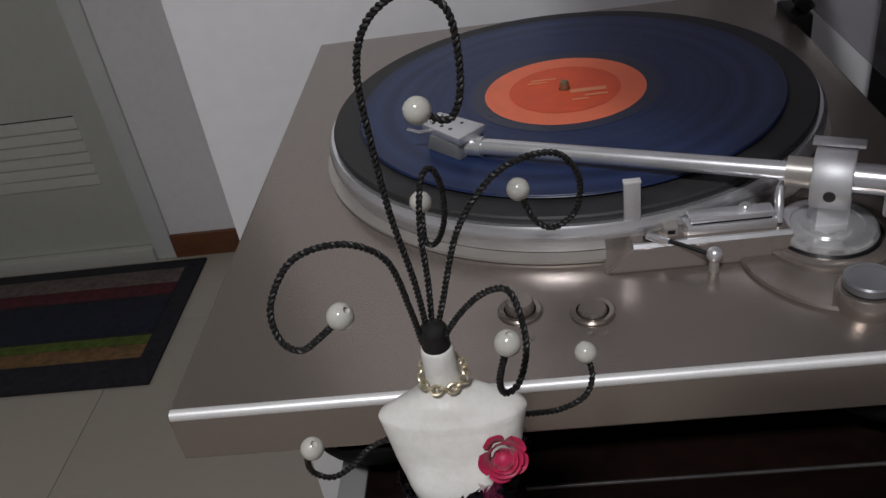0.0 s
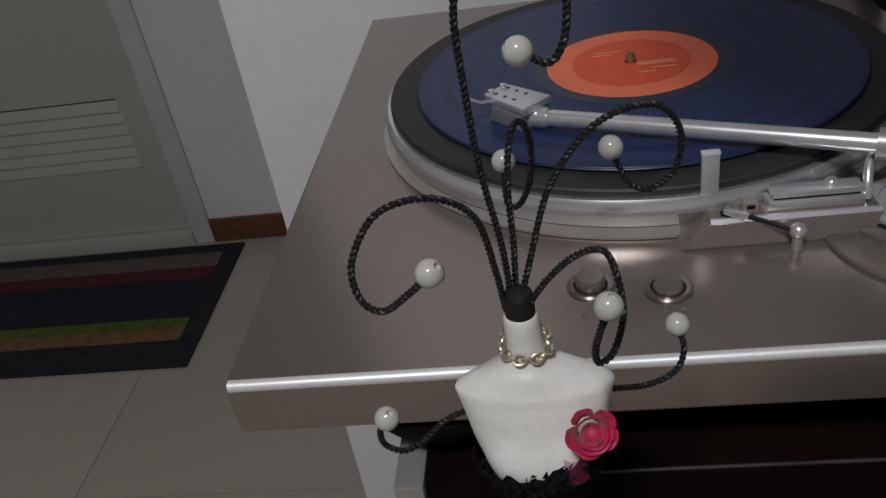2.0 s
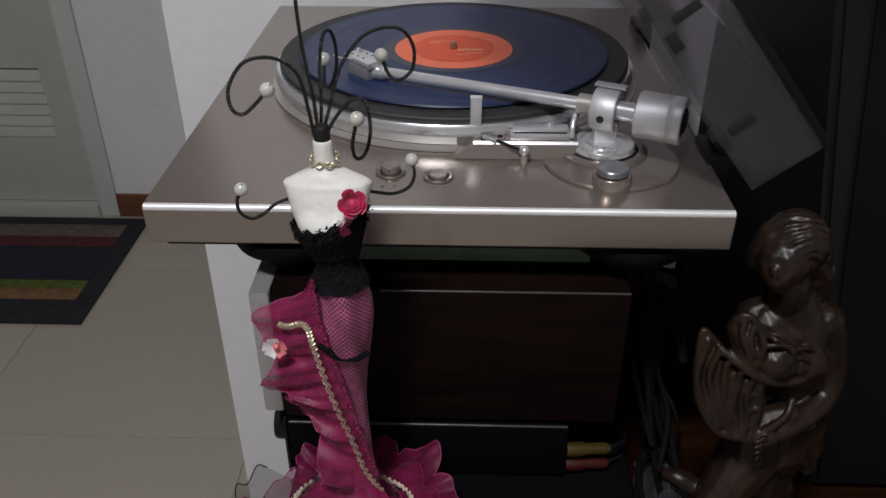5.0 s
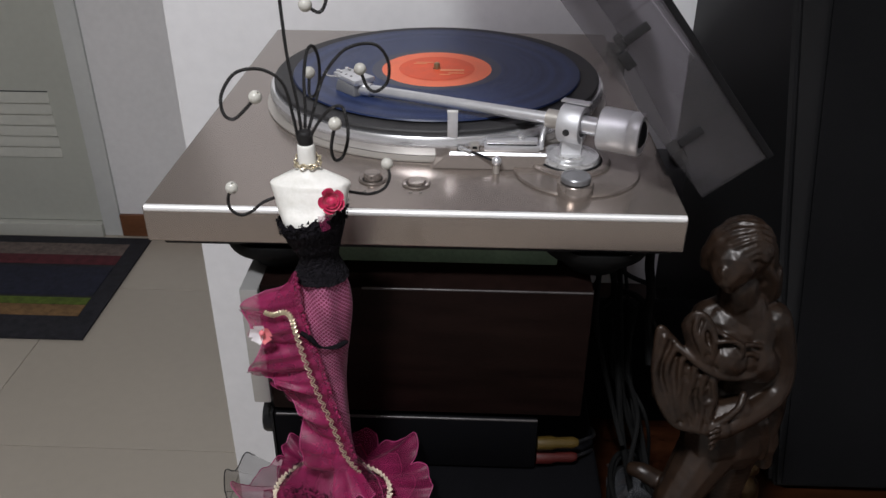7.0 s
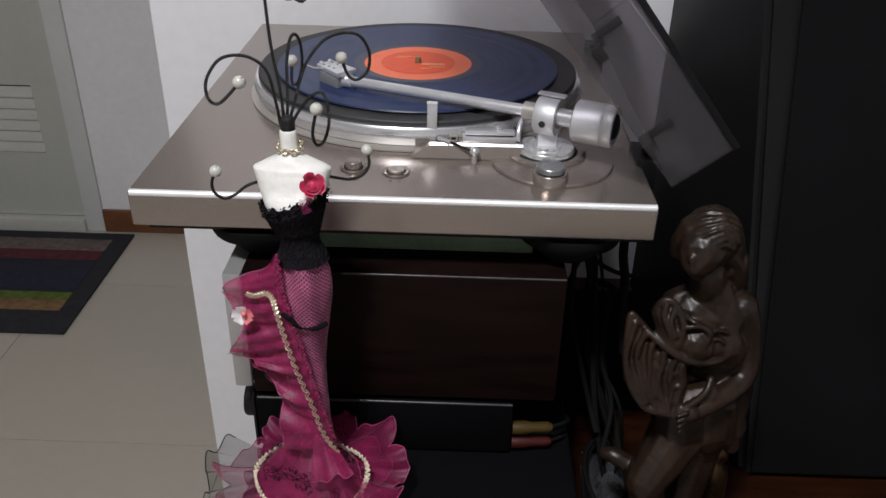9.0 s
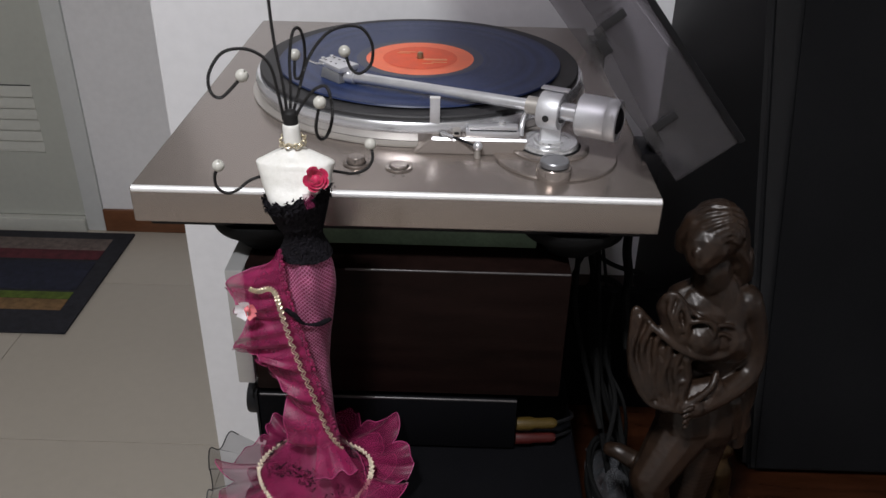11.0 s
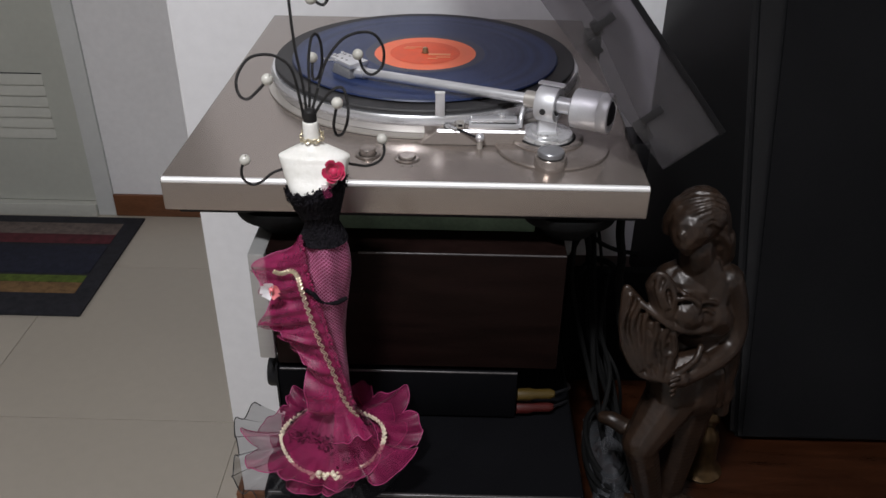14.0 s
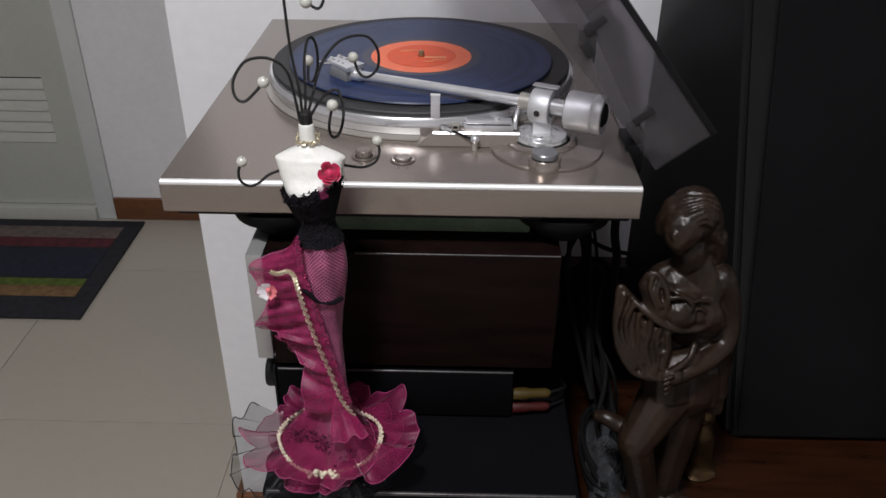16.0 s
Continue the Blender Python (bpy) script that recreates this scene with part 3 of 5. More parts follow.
# controls along the front rail
for x, y, h in ((0.155, 0.050, 0.006), (0.1875, 0.0445, 0.0028)):
    part("button_ring", lathe([(0.0075, 0), (0.0105, 0), (0.0105, 0.0008), (0.0095, 0.0016), (0.0075, 0.0012)], (x, y, Z), 36), M["plinth"], turntable, "thin metal ring")
    part("button", lathe([(0.0066, 0), (0.0066, h - 0.001), (0.0058, h), (0, h * 0.9)], (x, y, Z), 32), M["plinth"], turntable, "round metal button")
    # shade between ring and button is a flat black ring
    part("button_gap", lathe([(0.0066, 0.0002), (0.0080, 0.0002)], (x, y, Z), 36), M["black_plastic"], turntable, "flat black ring for the shade round the button")
for x in (0.151, 0.159, 0.1845, 0.1915):
    part("print_bar", boxed(x - 0.0012, x + 0.0012, 0.0285, 0.031, Z + 0.0001, Z + 0.0003), M["print"], turntable, smooth=False)

AX, AY = 0.3025, 0.085
HX, HY = 0.121, 0.170
arm_dir = Vector((HX - AX, HY - AY, 0)).normalized()
arm_side = Vector((-arm_dir.y, arm_dir.x, 0))
arm_front = arm_side if arm_side.y < 0 else -arm_side
part("tonearm_plate", lathe([(0, 0), (0.047, 0), (0.0475, 0.001), (0.0465, 0.0024), (0.0, 0.0024)], (AX + 0.004, AY - 0.012, Z), 72), M["plinth"], turntable, "round champagne mounting plate")
part("tonearm_ring", lathe([(0.0155, 0.002), (0.0315, 0.002), (0.0315, 0.0034), (0.0298, 0.0046), (0.0250, 0.0046), (0.0245, 0.003), (0.0155, 0.003)], (AX, AY, Z), 64), M["plinth"], turntable, "raised champagne ring")
# black ring draws the shadow line round the chrome pivot base
part("tonearm_gasket", lathe([(0.0155, 0.0031), (0.0243, 0.0031), (0.0243, 0.0045), (0.0236, 0.0052), (0.0155, 0.0052)], (AX, AY, Z), 56), M["black_plastic"], turntable, "thin black ring in place of a shadow gap")
part("tonearm_base", lathe([(0, 0.0025), (0.0228, 0.0025), (0.0228, 0.0058), (0.0216, 0.0074), (0.0165, 0.0078), (0.0160, 0.0070), (0.0125, 0.0070), (0.0120, 0.0092), (0, 0.0092)], (AX, AY, Z + 0.0012), 64), M["chrome"], turntable, "chrome pivot base")
AZ = Z + 0.034
yoke = lathe([(0.0094, -0.0085), (0.0140, -0.0085), (0.0145, -0.0076), (0.0145, 0.0076), (0.0140, 0.0085), (0.0094, 0.0085), (0.0094, -0.0085)], (AX, AY, AZ - 0.001), 48, arm_dir)
part("yoke", yoke, M["weight_alu"], turntable, "satin silver bearing yoke")
part("yoke_stem", boxed(AX - 0.0075, AX + 0.0075, AY - 0.0055, AY + 0.0055, Z + 0.0090, Z + 0.0245, bevel=0.001), M["weight_alu"], turntable)
part("bearing_screw", lathe([(0, 0), (0.0026, 0), (0.0026, 0.0012), (0.0015, 0.0014), (0, 0.0008)], Vector((AX, AY, AZ - 0.003)) + arm_front * 0.0138, 20, arm_front), M["screw"], turntable)
plate = boxed(-0.011, 0.011, -0.0035, 0.0035, -0.0008, 0.0008, bevel=0.0005)
bmesh.ops.transform(plate, matrix=Matrix.Translation((AX + 0.002, AY + 0.003, AZ + 0.0152)) @ Matrix.Rotation(math.atan2(arm_dir.y, arm_dir.x), 4, "Z"), verts=plate.verts)
part("yoke_cap", plate, M["alu"], turntable)


def along(d, up=0.0):
    return Vector((AX, AY, AZ + up)) + arm_dir * d


ARM = math.hypot(HX - AX, HY - AY)
tonearm = part("tonearm", tube([along(0.018 + (ARM - 0.035) * k / 12, -0.004 * k / 12) for k in range(13)], 0.0046, 20), M["alu"], turntable, "straight satin silver arm tube")
part("arm_collar", tube([along(0.006), along(0.02)], 0.0072, 24), M["dull_alu"], tonearm)
part("arm_collar", tube([along(ARM - 0.024, -0.004), along(ARM - 0.010, -0.004)], 0.0058, 24), M["alu"], tonearm)
part("arm_stub", tube([along(-0.006), along(-0.028)], 0.0068, 24), M["alu"], tonearm)
part("counterweight", lathe([(0, 0), (0.0148, 0), (0.0160, 0.001), (0.0160, 0.0215), (0.0154, 0.0225), (0.0160, 0.0235), (0.0160, 0.0300), (0.0154, 0.0312), (0.0132, 0.0316), (0.0125, 0.0298), (0, 0.0298)], along(-0.022), 48, -arm_dir), M["weight_alu"], tonearm, "silver counterweight")
part("weight_cap", lathe([(0, 0.0), (0.0100, 0.0), (0.0096, 0.0014), (0.0070, 0.0030), (0, 0.0036)], along(-0.0515), 40, -arm_dir), M["black_plastic"], tonearm, "black end cap")
# headshell with its cartridge
shell = boxed(-0.003, 0.030, -0.0105, 0.0105, -0.0020, 0.0026, bevel=0.0010)
for v in shell.verts:
    if v.co.x > 0.02:
        v.co.y *= 0.80
spot = Matrix.Translation(along(ARM - 0.016, 0.0028)) @ Matrix.Rotation(math.atan2(arm_dir.y, arm_dir.x) - 0.36, 4, "Z")
bmesh.ops.transform(shell, matrix=spot, verts=shell.verts)
head = part("headshell", shell, M["alu"], tonearm, "silver headshell")
for u in (0.010, 0.017, 0.024):
    for w in (-0.0045, 0.0045):
        part("shell_slot", lathe([(0, 0), (0.0011, 0), (0.0011, 0.0002), (0, 0.0002)], spot @ Vector((u, w, 0.0026)), 14), M["screw"], tonearm, "dark round hole in the headshell")
for w in (-0.004, 0.005):
    part("shell_screw", lathe([(0, 0), (0.0017, 0), (0.0017, 0.0016), (0, 0.0020)], spot @ Vector((0.0275, w, 0.0026)), 14), M["chrome"], tonearm)
cart = boxed(-0.001, 0.023, -0.0100, 0.0100, -0.0118, -0.0022, bevel=0.001)
for v in cart.verts:
    if v.co.z < -0.007 and v.co.x > 0.008:
        v.co.x += 0.003
bmesh.ops.transform(cart, matrix=spot, verts=cart.verts)
part("cartridge", cart, M["cart_grey"], tonearm, "grey phono cartridge")
lift = tube([spot @ Vector(p) for p in ((0.022, 0.007, 0), (0.025, 0.015, 0.001), (0.029, 0.020, 0.004))], 0.0011, 10)
part("finger_lift", lift, M["chrome"], tonearm)

# tracking knob beside the arm
part("tracking_knob", lathe([(0, 0), (0.0130, 0), (0.0130, 0.0086), (0.0120, 0.0098), (0.0106, 0.0098), (0, 0.0097)], (0.3015, 0.033, Z), 48), M["plinth"], turntable, "round two-step dial")
part("knob_groove", lathe([(0, 0.0098), (0.0101, 0.0098), (0.0101, 0.0110), (0, 0.0110)], (0.3015, 0.033, Z), 40), M["black_plastic"], turntable)
part("knob_top", lathe([(0, 0.0110), (0.0106, 0.0110), (0.0106, 0.0142), (0.0099, 0.0150), (0.0082, 0.0150), (0.0080, 0.0146), (0, 0.0146)], (0.3015, 0.033, Z), 40), M["knob_grey"], turntable)
# cue rail, lift post and lever
rail = boxed(0.196, 0.288, 0.071, 0.098, 0, 0.0105)
for v in rail.verts:
    v.co.z += Z
    if v.co.z > Z + 0.005:
        if v.co.y < 0.08:
            v.co.y += 0.005
        v.co.x += 0.014 if v.co.x < 0.2 else (-0.004 if v.co.x > 0.27 else 0)
bmesh.ops.bevel(rail, geom=list(rail.edges), offset=0.0009, segments=2, affect="EDGES")
part("cue_rail", rail, M["plinth"], turntable, "bevelled champagne cue rail")
trim = boxed(0.211, 0.284, 0.0762, 0.0788, Z + 0.0098, Z + 0.0114)
for v in trim.verts:
    if v.co.z > Z + 0.011 and v.co.y < 0.077:
        v.co.y += 0.0013
part("cue_rail_trim", trim, M["alu"], turntable, "bright chamfered metal edge", smooth=False)
clip = boxed(-0.0055, 0.0055, -0.0018, 0.0018, -0.0012, 0.0012, bevel=0.0005)
bmesh.ops.transform(clip, matrix=Matrix.Translation((0.2225, 0.0790, Z + 0.0128)) @ Matrix.Rotation(radians(-28), 4, "Z") @ Matrix.Rotation(radians(8), 4, "Y"), verts=clip.verts)
part("lever_clip", clip, M["chrome"], turntable, "small bright clip")
part("lift_block", boxed(0.237, 0.279, 0.0825, 0.0915, Z + 0.0100, Z + 0.0150, bevel=0.0012), M["alu"], turntable)
part("lift_block_lid", boxed(0.2385, 0.2775, 0.0830, 0.0915, Z + 0.0161, Z + 0.0192, bevel=0.0009), M["alu"], turntable)
part("lift_gap", boxed(0.2395, 0.2765, 0.0838, 0.0905, Z + 0.0149, Z + 0.0162), M["black_plastic"], turntable, smooth=False)
part("lift_screw", lathe([(0, 0), (0.0028, 0), (0.0028, 0.0018), (0.0022, 0.0024), (0, 0.0024)], (0.265, 0.0880, Z + 0.0191), 20), M["chrome"], turntable)
part("rest_socket", boxed(0.2280, 0.2315, 0.0827, 0.0832, Z + 0.0120, Z + 0.0140), M["black_plastic"], turntable, smooth=False)
part("lift_arc", tube(smooth_line([(0.2800, 0.0860, Z + 0.0110), (0.2805, 0.0880, Z + 0.0175), (0.2825, 0.0940, Z + 0.0235), (0.2880, 0.1020, Z + 0.0275)], 6), 0.0022, 10), M["alu"], turntable)
part("rest_foot", boxed(0.2265, 0.2330, 0.0830, 0.0900, Z + 0.0100, Z + 0.0155, bevel=0.0008), M["dull_alu"], turntable)
part("arm_rest", boxed(0.2085, 0.2165, 0.0885, 0.0915, Z + 0.010, Z + 0.0385, bevel=0.0007), M["alu"], turntable, "flat upright arm rest")
# paler slab stands in for light caught on the arm rest's top face
part("arm_rest_cap", boxed(0.2083, 0.2167, 0.0880, 0.0918, Z + 0.0384, Z + 0.0399, bevel=0.0005), M["bright_edge"], turntable, "paler slab for the light on the arm rest's top")
part("arm_rest_foot", boxed(0.2075, 0.2175, 0.0865, 0.0935, Z + 0.0100, Z + 0.0135, bevel=0.0007), M["chrome"], turntable)
part("cue_lever", tube(smooth_line([(0.2165, 0.083, Z + 0.0115), (0.229, 0.0765, Z + 0.0118), (0.2455, 0.0665, Z + 0.009)], 6), 0.0010, 10), M["black_plastic"], turntable, "thin black cue lever")
part("lever_tip", ball((0.2462, 0.067, Z + 0.0092), 0.0037, 18), M["alu"], turntable)
part("lever_base", tube([Vector((0.2462, 0.067, Z)), Vector((0.2462, 0.067, Z + 0.007))], 0.0024, 14), M["dull_alu"], turntable)

# the smoked lid, hinged on the far-right side and leaning open
LID = Matrix.Translation((0.3845, 0.0, 0.9685)) @ Matrix.Rotation(radians(51), 4, "Y")
# in the lid's own frame: x runs from the hinge (0) back to -0.362, z is its height when closed
LL, LH, LT = 0.362, 0.0515, 0.003


def lid_part(name, mat, *dims, label="", bevel=0.0006, of=None):
    b = boxed(*dims, bevel=bevel)
    bmesh.ops.transform(b, matrix=LID, verts=b.verts)
    return part(name, b, mat, of or turntable, label)


lid = lid_part("lid", M["smoke"], -LL, 0, 0.008, PY - 0.008, LH - LT, LH, label="smoked clear acrylic lid, open")
lid_part("lid_side", M["smoke"], -LL, 0, 0.008, 0.008 + LT, 0, LH - LT, label="smoked clear acrylic lid side", of=lid)
lid_part("lid_side", M["smoke"], -LL, 0, PY - 0.008 - LT, PY - 0.008, 0, LH - LT, of=lid)
lid_part("lid_back", M["smoke"], -LT, 0, 0.0112, PY - 0.0112, 0, LH - LT - 0.0004, of=lid)
lid_part("lid_front", M["smoke"], -LL, -LL + LT, 0.0112, PY - 0.0112, 0, LH - LT - 0.0004, of=lid)
lid_part("lid_edge", M["black_plastic"], -LL, 0, 0.0056, 0.0078, LH - 0.0034, LH + 0.0012, label="dark polished lid rim", of=lid)
for y in (0.07, PY - 0.085):
    lid_part("hinge", M["black_plastic"], -0.009, 0.004, y, y + 0.022, -0.006, 0.004, label="black plastic lid hinge", bevel=0.002, of=lid)
    part("hinge_socket", boxed(PX - 0.004, PX + 0.012, y - 0.002, y + 0.036, Z - 0.022, Z + 0.006, bevel=0.002), M["black_plastic"], turntable, "black hinge socket")
# small dark marks on the lid's near side, placed to fit the camera's view
for u, z0, z1, w in ((-0.044, 0.008, 0.025, 0.0060), (-0.123, 0.017, 0.034, 0.0060), (-0.112, 0.008, 0.015, 0.012)):
    lid_part("lid_pad", M["dark_lid_mark"], u - w / 2, u + w / 2, 0.0064, 0.0079, z0, z1, label="small dark mark on the lid side", bevel=0.0006, of=lid)

# ---- jewellery stand shaped like a dress form ----
DX, DY = 0.131, -0.062
stand = thing("jewelry_stand", (DX, DY, 0.7195), "dress-form jewellery stand in magenta gown, curled black wires with pearls", "jewelry stand")


def body_rings(rows, n=40, cut=None):
    """An upright form from rows of (height, half width, half depth, shift x, shift y)."""
    grid = []
    for z, a, b, sx, sy in rows:
        ring = []
        for k in range(n):
            t = 2 * math.pi * k / n
            ring.append(Vector((DX + sx + a * math.cos(t), DY + sy + b * math.sin(t), z + (cut(t) if cut else 0))))
        grid.append(ring)
    return grid


def smooth_rows(rows, steps=5):
    cols = [smooth_line([(r[0], r[1], r[2]) for r in rows], steps), smooth_line([(r[0], r[3], r[4]) for r in rows], steps)]
    return [(p[0], max(1e-4, p[1]), max(1e-4, p[2]), q[1], q[2]) for p, q in zip(*cols)]


torso = smooth_rows([(0.950, 0.0080, 0.0070, 0.003, 0), (0.962, 0.0100, 0.0090, 0.003, 0), (0.976, 0.0160, 0.0130, 0.002, -0.001), (0.988, 0.0200, 0.0148, 0.0015, -0.0005), (0.999, 0.0222, 0.0122, 0.001, 0.001),
                     (1.0050, 0.0238, 0.0100, 0.001, 0.002)], 5)
torso += [(1.0066, 0.0241, 0.0096, 0.001, 0.0022), (1.0074, 0.0236, 0.0093, 0.001, 0.0025)]
torso += smooth_rows([(1.0088, 0.0205, 0.0086, 0.001, 0.003), (1.0120, 0.0130, 0.0074, 0, 0.004), (1.0142, 0.0074, 0.0062, 0, 0.005), (1.0180, 0.0056, 0.0056, -0.0005, 0.006), (1.0285, 0.0051, 0.0051, -0.001, 0.007), (1.0295, 0.003, 0.003, -0.001, 0.007)], 5)
bm = sheet(body_rings(torso, 48), closed=True)
for v in bm.verts:
    d = v.co - Vector((DX, DY, 0))
    for side in (-1, 1):
        r = (Vector((d.x - side * 0.009, d.y + 0.016, v.co.z - 0.984))).length
        v.co.y -= 0.0045 * max(0.0, 1 - (r / 0.0125) ** 2)
bmesh.ops.holes_fill(bm, edges=bm.edges)
part("torso", bm, M["porcelain"], stand, "white resin torso with short neck")
part("neck_wrap", lathe([(0, 1.0262), (0.0046, 1.0263)] + [(0.0043 + 0.0003 * (k % 2), 1.0270 + 0.00095 * k) for k in range(11)] + [(0.0038, 1.0374), (0.0016, 1.0382), (0, 1.0383)], (DX - 0.001, DY + 0.007, 0), 24), M["cord"], stand, "black cord wrapping")
# choker of small gold links
for k in range(17):
    a = 2 * math.pi * k / 17
    at = Vector((DX - 0.0003 + 0.0072 * math.cos(a), DY + 0.0060 + 0.0070 * math.sin(a), 1.0190 + 0.0014 * math.sin(a) + 0.0005 * math.sin(3 * a)))
    spin = Matrix.Rotation(a, 3, "Z") @ Matrix.Rotation(radians(35 if k % 2 else -40), 3, "Y") @ Matrix.Rotation(radians(24 * math.sin(2.7 * k)), 3, "X")
    link = tube([at + spin @ Vector((0.0002 * math.sin(2 * u), 0.0019 * math.cos(u), 0.0014 * math.sin(u))) for u in [2 * math.pi * i / 14 for i in range(15)]], 0.0005, 6, caps=False)
    part("choker_link", link, M["gold"], stand, "gold chain link")

WIRES = {
    "L": ([(0.126, -0.056, 1.032), (0.125, -0.059, 1.047), (0.122, -0.062, 1.067), (0.114, -0.065, 1.076), (0.104, -0.068, 1.078), (0.096, -0.071, 1.075), (0.09, -0.075, 1.065), (0.091, -0.078, 1.056), (0.097, -0.081, 1.054), (0.105, -0.084, 1.061)], (0.112, -0.087, 1.069)),
    "R": ([(0.13, -0.054, 1.031), (0.134, -0.051, 1.044), (0.141, -0.048, 1.066), (0.151, -0.046, 1.08), (0.161, -0.043, 1.085), (0.172, -0.04, 1.084), (0.178, -0.037, 1.074), (0.177, -0.034, 1.061), (0.17, -0.032, 1.054), (0.164, -0.029, 1.056)], (0.160, -0.026, 1.0655)),
    "M": ([(0.129, -0.052, 1.03), (0.13, -0.048, 1.049), (0.13, -0.045, 1.066), (0.132, -0.041, 1.08), (0.135, -0.037, 1.082), (0.137, -0.034, 1.074), (0.136, -0.03, 1.06), (0.132, -0.026, 1.049), (0.128, -0.023, 1.048)], (0.128, -0.019, 1.0605)),
    "F": ([(0.132, -0.056, 1.032), (0.139, -0.059, 1.044), (0.147, -0.063, 1.054), (0.154, -0.066, 1.057), (0.157, -0.069, 1.051), (0.158, -0.073, 1.041), (0.155, -0.076, 1.031), (0.151, -0.079, 1.03), (0.15, -0.083, 1.039)], (0.1535, -0.086, 1.0545)),
    "T": ([(0.128, -0.054, 1.034), (0.127, -0.055, 1.055), (0.124, -0.055, 1.078), (0.123, -0.056, 1.1), (0.123, -0.056, 1.121), (0.128, -0.057, 1.134), (0.138, -0.057, 1.14), (0.147, -0.058, 1.136), (0.149, -0.058, 1.125), (0.148, -0.059, 1.113), (0.144, -0.059, 1.107)], (0.137, -0.06, 1.111)),
    "AL": ([(0.112, -0.06, 0.997), (0.103, -0.062, 0.994), (0.096, -0.065, 0.989), (0.09, -0.068, 0.988), (0.085, -0.07, 0.993), (0.085, -0.072, 1.001)], (0.089, -0.075, 1.0095)),
    "AR": ([(0.15, -0.06, 1.002), (0.159, -0.057, 0.999), (0.167, -0.054, 0.997), (0.175, -0.052, 1.0), (0.178, -0.049, 1.006)], (0.1765, -0.046, 1.0135)),
}
for line, pearl in WIRES.values():
    wire = part("curled_wire", twisted(line + [pearl]), M["cord"], stand, "twisted black cord over wire")
    end = (Vector(pearl) - Vector(line[-1])).normalized()
    b = lathe([(0.0009, -0.00365)] + [(0.0037 * math.cos(u), 0.0037 * math.sin(u)) for u in [radians(-76 + 12 * i) for i in range(13)]] + [(0.0010, 0.00362), (0.0011, 0.0028), (0, 0.0026)], pearl, 24, end)
    part("pearl", b, M["pearl"], stand, "ivory pearl bead")

# black lace bodice with a ragged slanting top
rng = random.Random(7)
bod = smooth_rows([(0.9440, 0.0176, 0.0162, 0.0035, 0), (0.9495, 0.0150, 0.0138, 0.0035, 0), (0.957, 0.0122, 0.0115, 0.003, 0), (0.969, 0.0158, 0.0138, 0.0025, 0), (0.981, 0.0192, 0.0172, 0.002, -0.002), (0.9895, 0.0208, 0.0182, 0.0015, -0.0025)], 5)
grid = body_rings(bod, 72)
for j, ring in enumerate(grid):
    f = j / (len(grid) - 1)
    for k, p in enumerate(ring):
        slant = 0.26 * (p.x - DX) * f
        rag = (rng.uniform(-0.0022, 0.0022) if j == len(grid) - 1 else rng.uniform(-0.0003, 0.0003))
        p.z += slant + rag
        p.x += rng.uniform(-0.0005, 0.0005)
        p.y += rng.uniform(-0.0006, 0.0004) - (0.0016 if 0.55 < f < 0.97 and p.y < DY else 0)
part("bodice", sheet(grid, closed=True), M["lace"], stand, "black lace bodice", smooth=False)
frill = bmesh.new()
for ring in (grid[-1], grid[-2], grid[-5]):
    for k in range(len(ring)):
        p = ring[k] + Vector((rng.uniform(-0.001, 0.001), rng.uniform(-0.0016, 0.0002), rng.uniform(-0.0015, 0.0015)))
        for _ in range(2):
            a, b, c = (Vector((rng.gauss(0, 0.0009), rng.gauss(0, 0.0009), rng.gauss(0, 0.0010))) for _ in range(3))
            frill.faces.new([frill.verts.new(p + a), frill.verts.new(p + b), frill.verts.new(p + c)])
tagged(part("lace_fringe", frill, M["lace"], stand, "frayed lace threads", smooth=False), kind="stuff")

# rose on the bodice
RC = Vector((0.1475, -0.0795, 1.0045))
RS = 0.76
rose = new("rose")
rose.parent, rose.location = stand, RC - Vector(stand.location)
rose["label"] = "crimson satin rose"
face = Vector((0.2, -1, 0.45)).normalized()
turn = face.to_track_quat("Z", "Y").to_matrix().to_4x4()
rng = random.Random(3)
for layer, (count, r, lean, size) in enumerate(((3, 0.0007, 2, 0.0046), (4, 0.0018, 6, 0.0050), (4, 0.0030, 14, 0.0056), (5, 0.0044, 24, 0.0058), (5, 0.0056, 44, 0.0054))):
    for k in range(count):
        a = 2 * math.pi * (k + 0.37 * layer) / count + rng.uniform(-0.2, 0.2)
        rows = []
        for v in range(6):
            row = []
            for u in range(7):
                s, t = (u - 3) / 3, v / 5
                w = size * (0.55 + 0.6 * t - 0.35 * t ** 3) * s
                out = r + 0.0022 * s * s * -0.8 + size * t * math.sin(radians(lean)) + 0.0006 * max(0, t - 0.7) * 6
                up = size * 1.25 * t * math.cos(radians(lean)) - 0.0007 * max(0, t - 0.75) * 5 - 0.0006 * layer + rng.uniform(-0.0003, 0.0003)
                q = Vector((out * math.cos(a) - w * math.sin(a), out * math.sin(a) + w * math.cos(a), up))
                row.append(RC + turn @ (q * RS))
            rows.append(row)
        part("petal", sheet(rows), M["rose"], rose)
part("bud", ball(RC + face * 0.0016, 0.0033, 16), M["rose"], rose)
tuft = sheet([[Vector((0.1425 + 0.0035 * s + 0.001 * math.sin(9 * t), -0.0832 + 0.002 * s * s, 0.9965 - 0.010 * t + 0.001 * s)) for s in (-1, -0.3, 0.4, 1)] for t in (0, 0.3, 0.6, 1)])
part("ribbon_tuft", tuft, M["pink_sheer"], stand, "sheer pink ribbon end")

